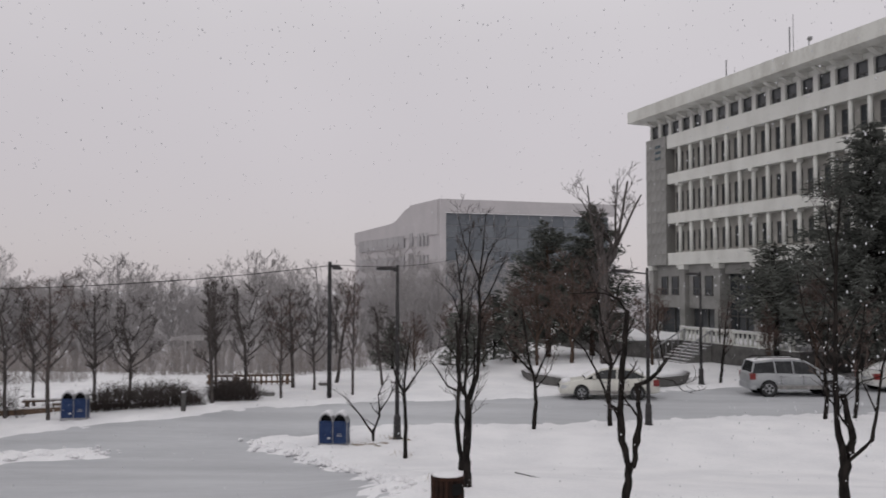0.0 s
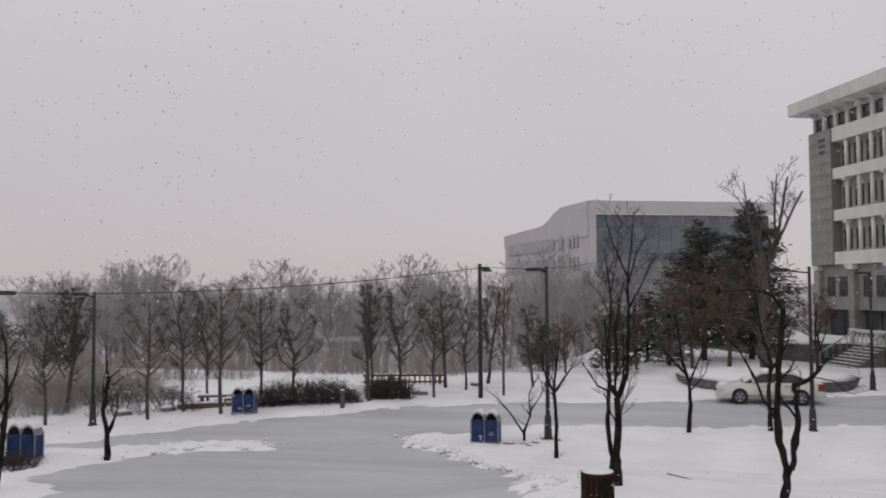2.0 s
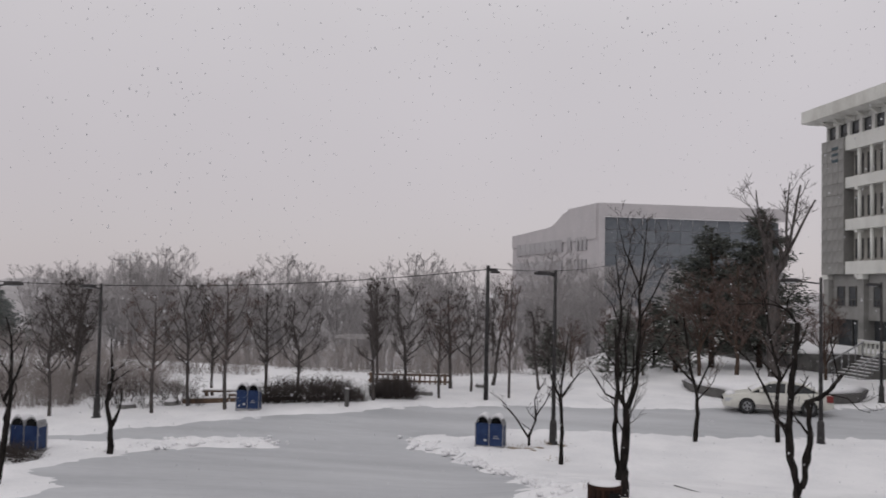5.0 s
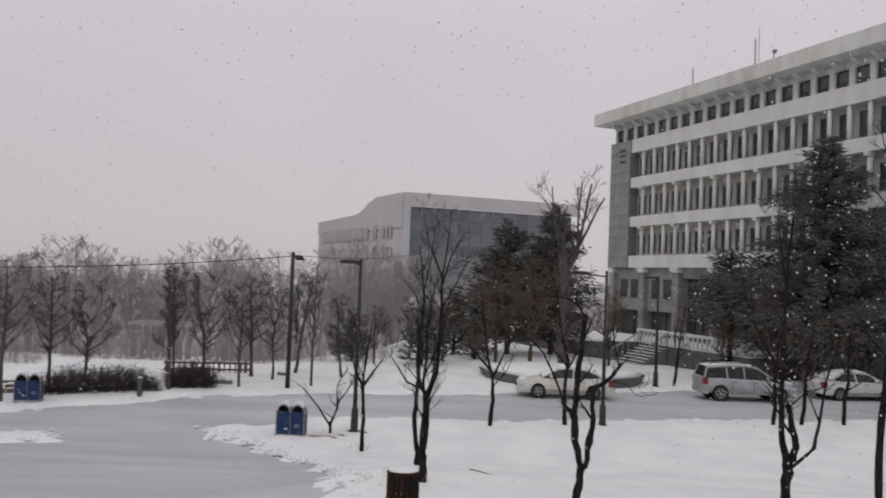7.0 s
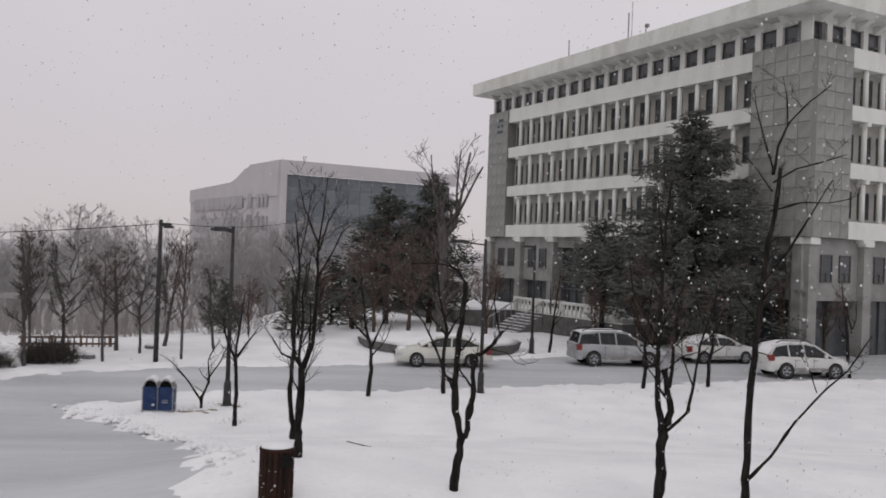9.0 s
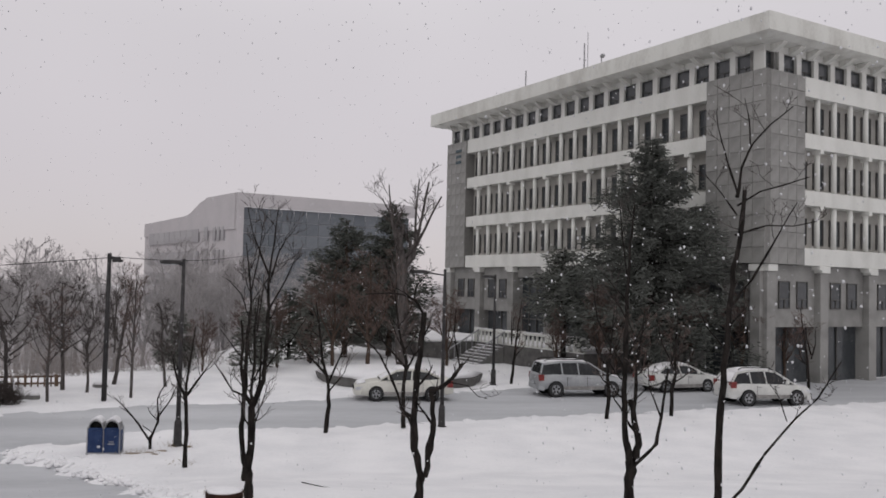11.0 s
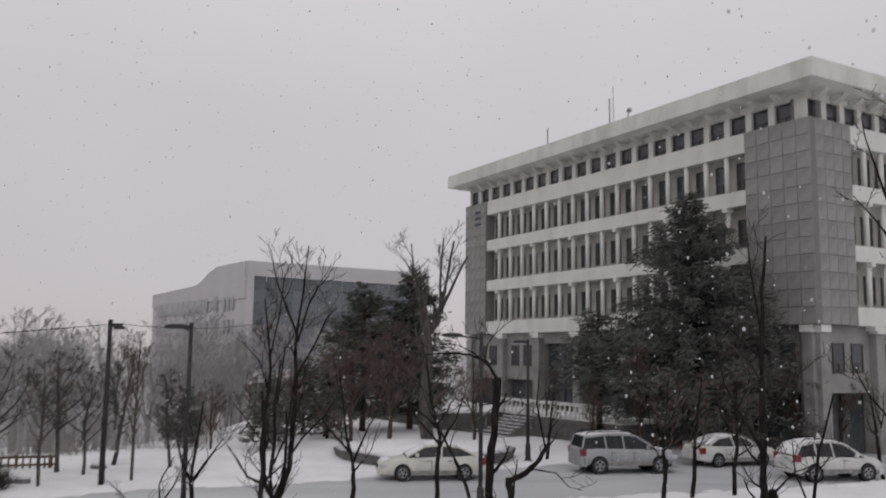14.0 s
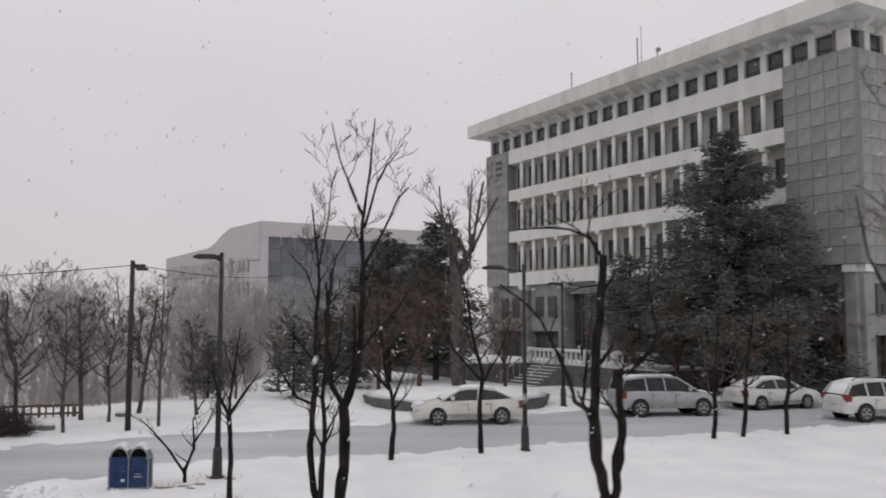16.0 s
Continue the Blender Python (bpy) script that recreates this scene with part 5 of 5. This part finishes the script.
    part("grille", Shape().box(L / 2 - 0.04, -hw * 0.42, hull[-2][2] - 0.26, L / 2 + 0.035, hw * 0.42, hull[-2][2] - 0.1), M["black"], ob)
    part("number_plate", Shape().box(-L / 2 - 0.065, -0.26, 0.62, -L / 2 - 0.03, 0.26, 0.74), M["lens"], ob, "plain pale number plate")
    hood = [h for h in hull if h[0] > cabin[-1][0] - 0.05]
    if len(hood) > 1:
        part("snow_cover", Shape().loft([[(x, -hw * k * 0.8, zt + 0.005), (x, -hw * k * 0.66, zt + 0.06), (x, 0, zt + 0.085), (x, hw * k * 0.66, zt + 0.06), (x, hw * k * 0.8, zt + 0.005)] for x, zb, zt, k in hood[:-1]]), M["snow"], body, "snow on the bonnet", smooth=True)
    for sy in (-1, 1):
        part("sill", Shape().box(-wb / 2 + wr * 1.1, sy * hw - 0.03, hull[3][1] + 0.02, wb / 2 - wr * 1.1, sy * hw + 0.012, hull[3][1] + 0.2), M["mud"], ob, "dirty grey sill", bevel=0.02)
        if tall > 1.5:
            part("roof_rail", Shape().tube([(top[0][0] + 0.1, sy * hw * 0.63, tall + 0.0), (top[0][0] + 0.3, sy * hw * 0.63, tall + 0.1), (top[-1][0] - 0.3, sy * hw * 0.63, tall + 0.1), (top[-1][0] - 0.05, sy * hw * 0.63, tall - 0.02)], 0.025, 6), M["black"], ob, "black roof rail")
    # snow lying on the windscreen and the rear window
    for p, q, name in ((cabin[-1], cabin[-2], "snow on the windscreen"), (cabin[0], cabin[1], "snow on the rear window")):
        if kind is PICKUP and p is cabin[0]:
            continue
        rows_ = []
        for f in (0.04, 0.5, 1.0):
            x, z = p[0] + (q[0] - p[0]) * f, p[2] + (q[2] - p[2]) * f
            w = hw * (0.74 + (q[3] * 0.92 - 0.74) * f)
            up = 0.05 + 0.02 * math.sin(f * 3)
            rows_.append([(x, -w, z + 0.005), (x, -w * 0.8, z + up), (x, 0, z + up + 0.03), (x, w * 0.8, z + up), (x, w, z + 0.005)])
        part("snow_cover", Shape().loft(rows_), M["snow"], ob, name, smooth=True)
    for sy in (-1, 1):
        for x in kind[10]:
            part("door_handle", Shape().box(x - 0.1, sy * hw * 0.985 - 0.015, hull[3][2] - 0.2, x + 0.1, sy * hw * 0.985 + 0.015, hull[3][2] - 0.165), M["steel"], ob)
            part("door_seam", Shape().box(x - 0.17, sy * hw * 1.0 - 0.006, 0.36, x - 0.155, sy * hw * 1.0 + 0.004, hull[3][2] - 0.12), M["black"], ob)
    return ob


SEDAN = ("sedan", 4.85, 1.82, 2.75, 0.32,
         [(-2.42, 0.42, 0.86, 0.80), (-2.3, 0.3, 0.98, 0.93), (-1.75, 0.24, 1.02, 1.0), (-0.9, 0.22, 0.98, 1.0), (0.4, 0.22, 0.96, 1.0), (1.15, 0.22, 0.93, 1.0), (1.9, 0.23, 0.83, 0.97), (2.3, 0.28, 0.72, 0.9), (2.42, 0.38, 0.6, 0.76)],
         [(-1.85, 0.98, 1.02, 0.8), (-1.1, 0.97, 1.36, 0.68), (-0.6, 0.96, 1.43, 0.67), (0.1, 0.96, 1.42, 0.67), (0.35, 0.95, 1.37, 0.67), (1.2, 0.92, 0.95, 0.8)], 1.43, (-0.35,), 0.78, (-0.75, 0.25))
PICKUP = ("pickup_car", 4.95, 1.9, 3.06, 0.37,
          [(-2.47, 0.52, 1.05, 0.86), (-2.4, 0.42, 1.12, 0.96), (-1.7, 0.36, 1.14, 1.0), (-0.8, 0.34, 1.12, 1.0), (0.5, 0.34, 1.09, 1.0), (1.2, 0.34, 1.06, 1.0), (1.9, 0.36, 0.98, 0.98), (2.3, 0.4, 0.88, 0.92), (2.46, 0.5, 0.74, 0.8)],
          [(-2.35, 1.1, 1.14, 0.85), (-2.2, 1.1, 1.62, 0.74), (-1.2, 1.1, 1.72, 0.71), (-0.2, 1.09, 1.73, 0.7), (0.35, 1.08, 1.66, 0.69), (1.35, 1.05, 1.08, 0.82)], 1.73, (-1.15, -0.25), 0.95, (-0.75, 0.35))
SUV = ("suv", 4.6, 1.88, 2.7, 0.36,
       [(-2.3, 0.5, 0.95, 0.86), (-2.22, 0.4, 1.05, 0.96), (-1.6, 0.34, 1.08, 1.0), (-0.8, 0.32, 1.06, 1.0), (0.5, 0.32, 1.03, 1.0), (1.1, 0.32, 1.0, 1.0), (1.75, 0.34, 0.93, 0.97), (2.15, 0.38, 0.83, 0.91), (2.29, 0.48, 0.7, 0.78)],
       [(-2.22, 1.02, 1.08, 0.85), (-1.85, 1.03, 1.55, 0.73), (-1.2, 1.04, 1.66, 0.7), (-0.3, 1.03, 1.68, 0.69), (0.25, 1.02, 1.6, 0.69), (1.25, 0.98, 1.02, 0.82)], 1.68, (-1.15, -0.3), 0.98, (-0.7, 0.3))
car(at(5.5, 42.9, 181, 0.05), SEDAN, M["cream"], "cream-white sedan with snow on roof and bonnet, parked on slush")
car(at(15.1, 44.7, 3, 0.05), PICKUP, M["silver"], "silver pickup car with a hard top, parked on slush")
car(at(21.7, 47.0, 12, 0.05), SEDAN, M["white_paint"], "white sedan with snow on its roof, parked on slush")
car(at(24.2, 42.0, 3, 0.05), SUV, M["white_paint"], "white compact SUV with snow on its roof, parked on slush")

# ---- falling snow, hanging in the air ----
ball = bmesh.new()
bmesh.ops.create_icosphere(ball, subdivisions=1, radius=1.0)
BALL_V, BALL_F = [tuple(q.co) for q in ball.verts], [tuple(q.index for q in t.verts) for t in ball.faces]
ball.free()
flakes = Shape()
r = random.Random(77)
for i in range(7500):
    d = 4 + 30 * r.random() ** 1.2
    a = radians(r.uniform(-50, 55))
    c = Vector((0.3 + d * math.sin(a), 1.0 + d * math.cos(a), 6.0 + d * r.uniform(-0.38, 0.5)))
    if c.z < hgt(c.x, c.y) + 0.2 or (abs(c.x) < 2.6 and c.y < 10.5 and abs(c.z - 6.0) < 1.8):
        continue
    s = r.uniform(0.004, 0.0105) * (0.6 + 0.4 * min(1, d / 8))
    k = len(flakes.v)
    flakes.v += [tuple(c + Vector((q[0], q[1], q[2] * 1.45)) * s * r.uniform(0.7, 1.25)) for q in BALL_V]
    flakes.f += [tuple(k + n for n in t) for t in BALL_F]
# clods of shovelled snow along the edge of the slush
clods = Shape()
edge_line = [(-9.67, 30.98), (-7.25, 28.98), (-5.6, 27.06), (-4, 25), (-2.68, 21.24), (-1.78, 15.42)]
for i in range(560):
    k = r.randrange(len(edge_line) - 1)
    (ax, ay), (bx, by) = edge_line[k], edge_line[k + 1]
    f = r.random()
    x, y = ax + (bx - ax) * f + abs(r.gauss(0, 0.5)) + 0.1, ay + (by - ay) * f + r.gauss(0, 0.3)
    if i > 400:
        x, y = r.choice([(-13.7, 28.47), (-14.77, 27.88), (-16.19, 27.28), (-17.1, 26.05), (-17.77, 24.53)])
        x, y = x + r.gauss(-0.5, 0.5), y + r.gauss(0.1, 0.4)
    if i < 40:
        x, y = r.gauss(-5.95, 0.16), r.gauss(29.8, 0.2)
    s = r.uniform(0.04, 0.13) * (1.4 if i < 40 else 1.0)
    z = hgt(x, y) + 0.1 + s * 0.2
    k = len(clods.v)
    clods.v += [(x + q[0] * s * r.uniform(0.8, 1.4), y + q[1] * s * r.uniform(0.8, 1.4), z + q[2] * s * r.uniform(0.5, 0.8)) for q in BALL_V]
    clods.f += [tuple(k + n for n in t) for t in BALL_F]
tagged(part("snow_clods", clods, M["snow"], smooth=True), "lumps of loose snow along the slush edge", "snow", kind="stuff")
tagged(part("snowflakes", flakes, M["flake"], smooth=True), "falling snowflakes in the air", "snow", kind="stuff")
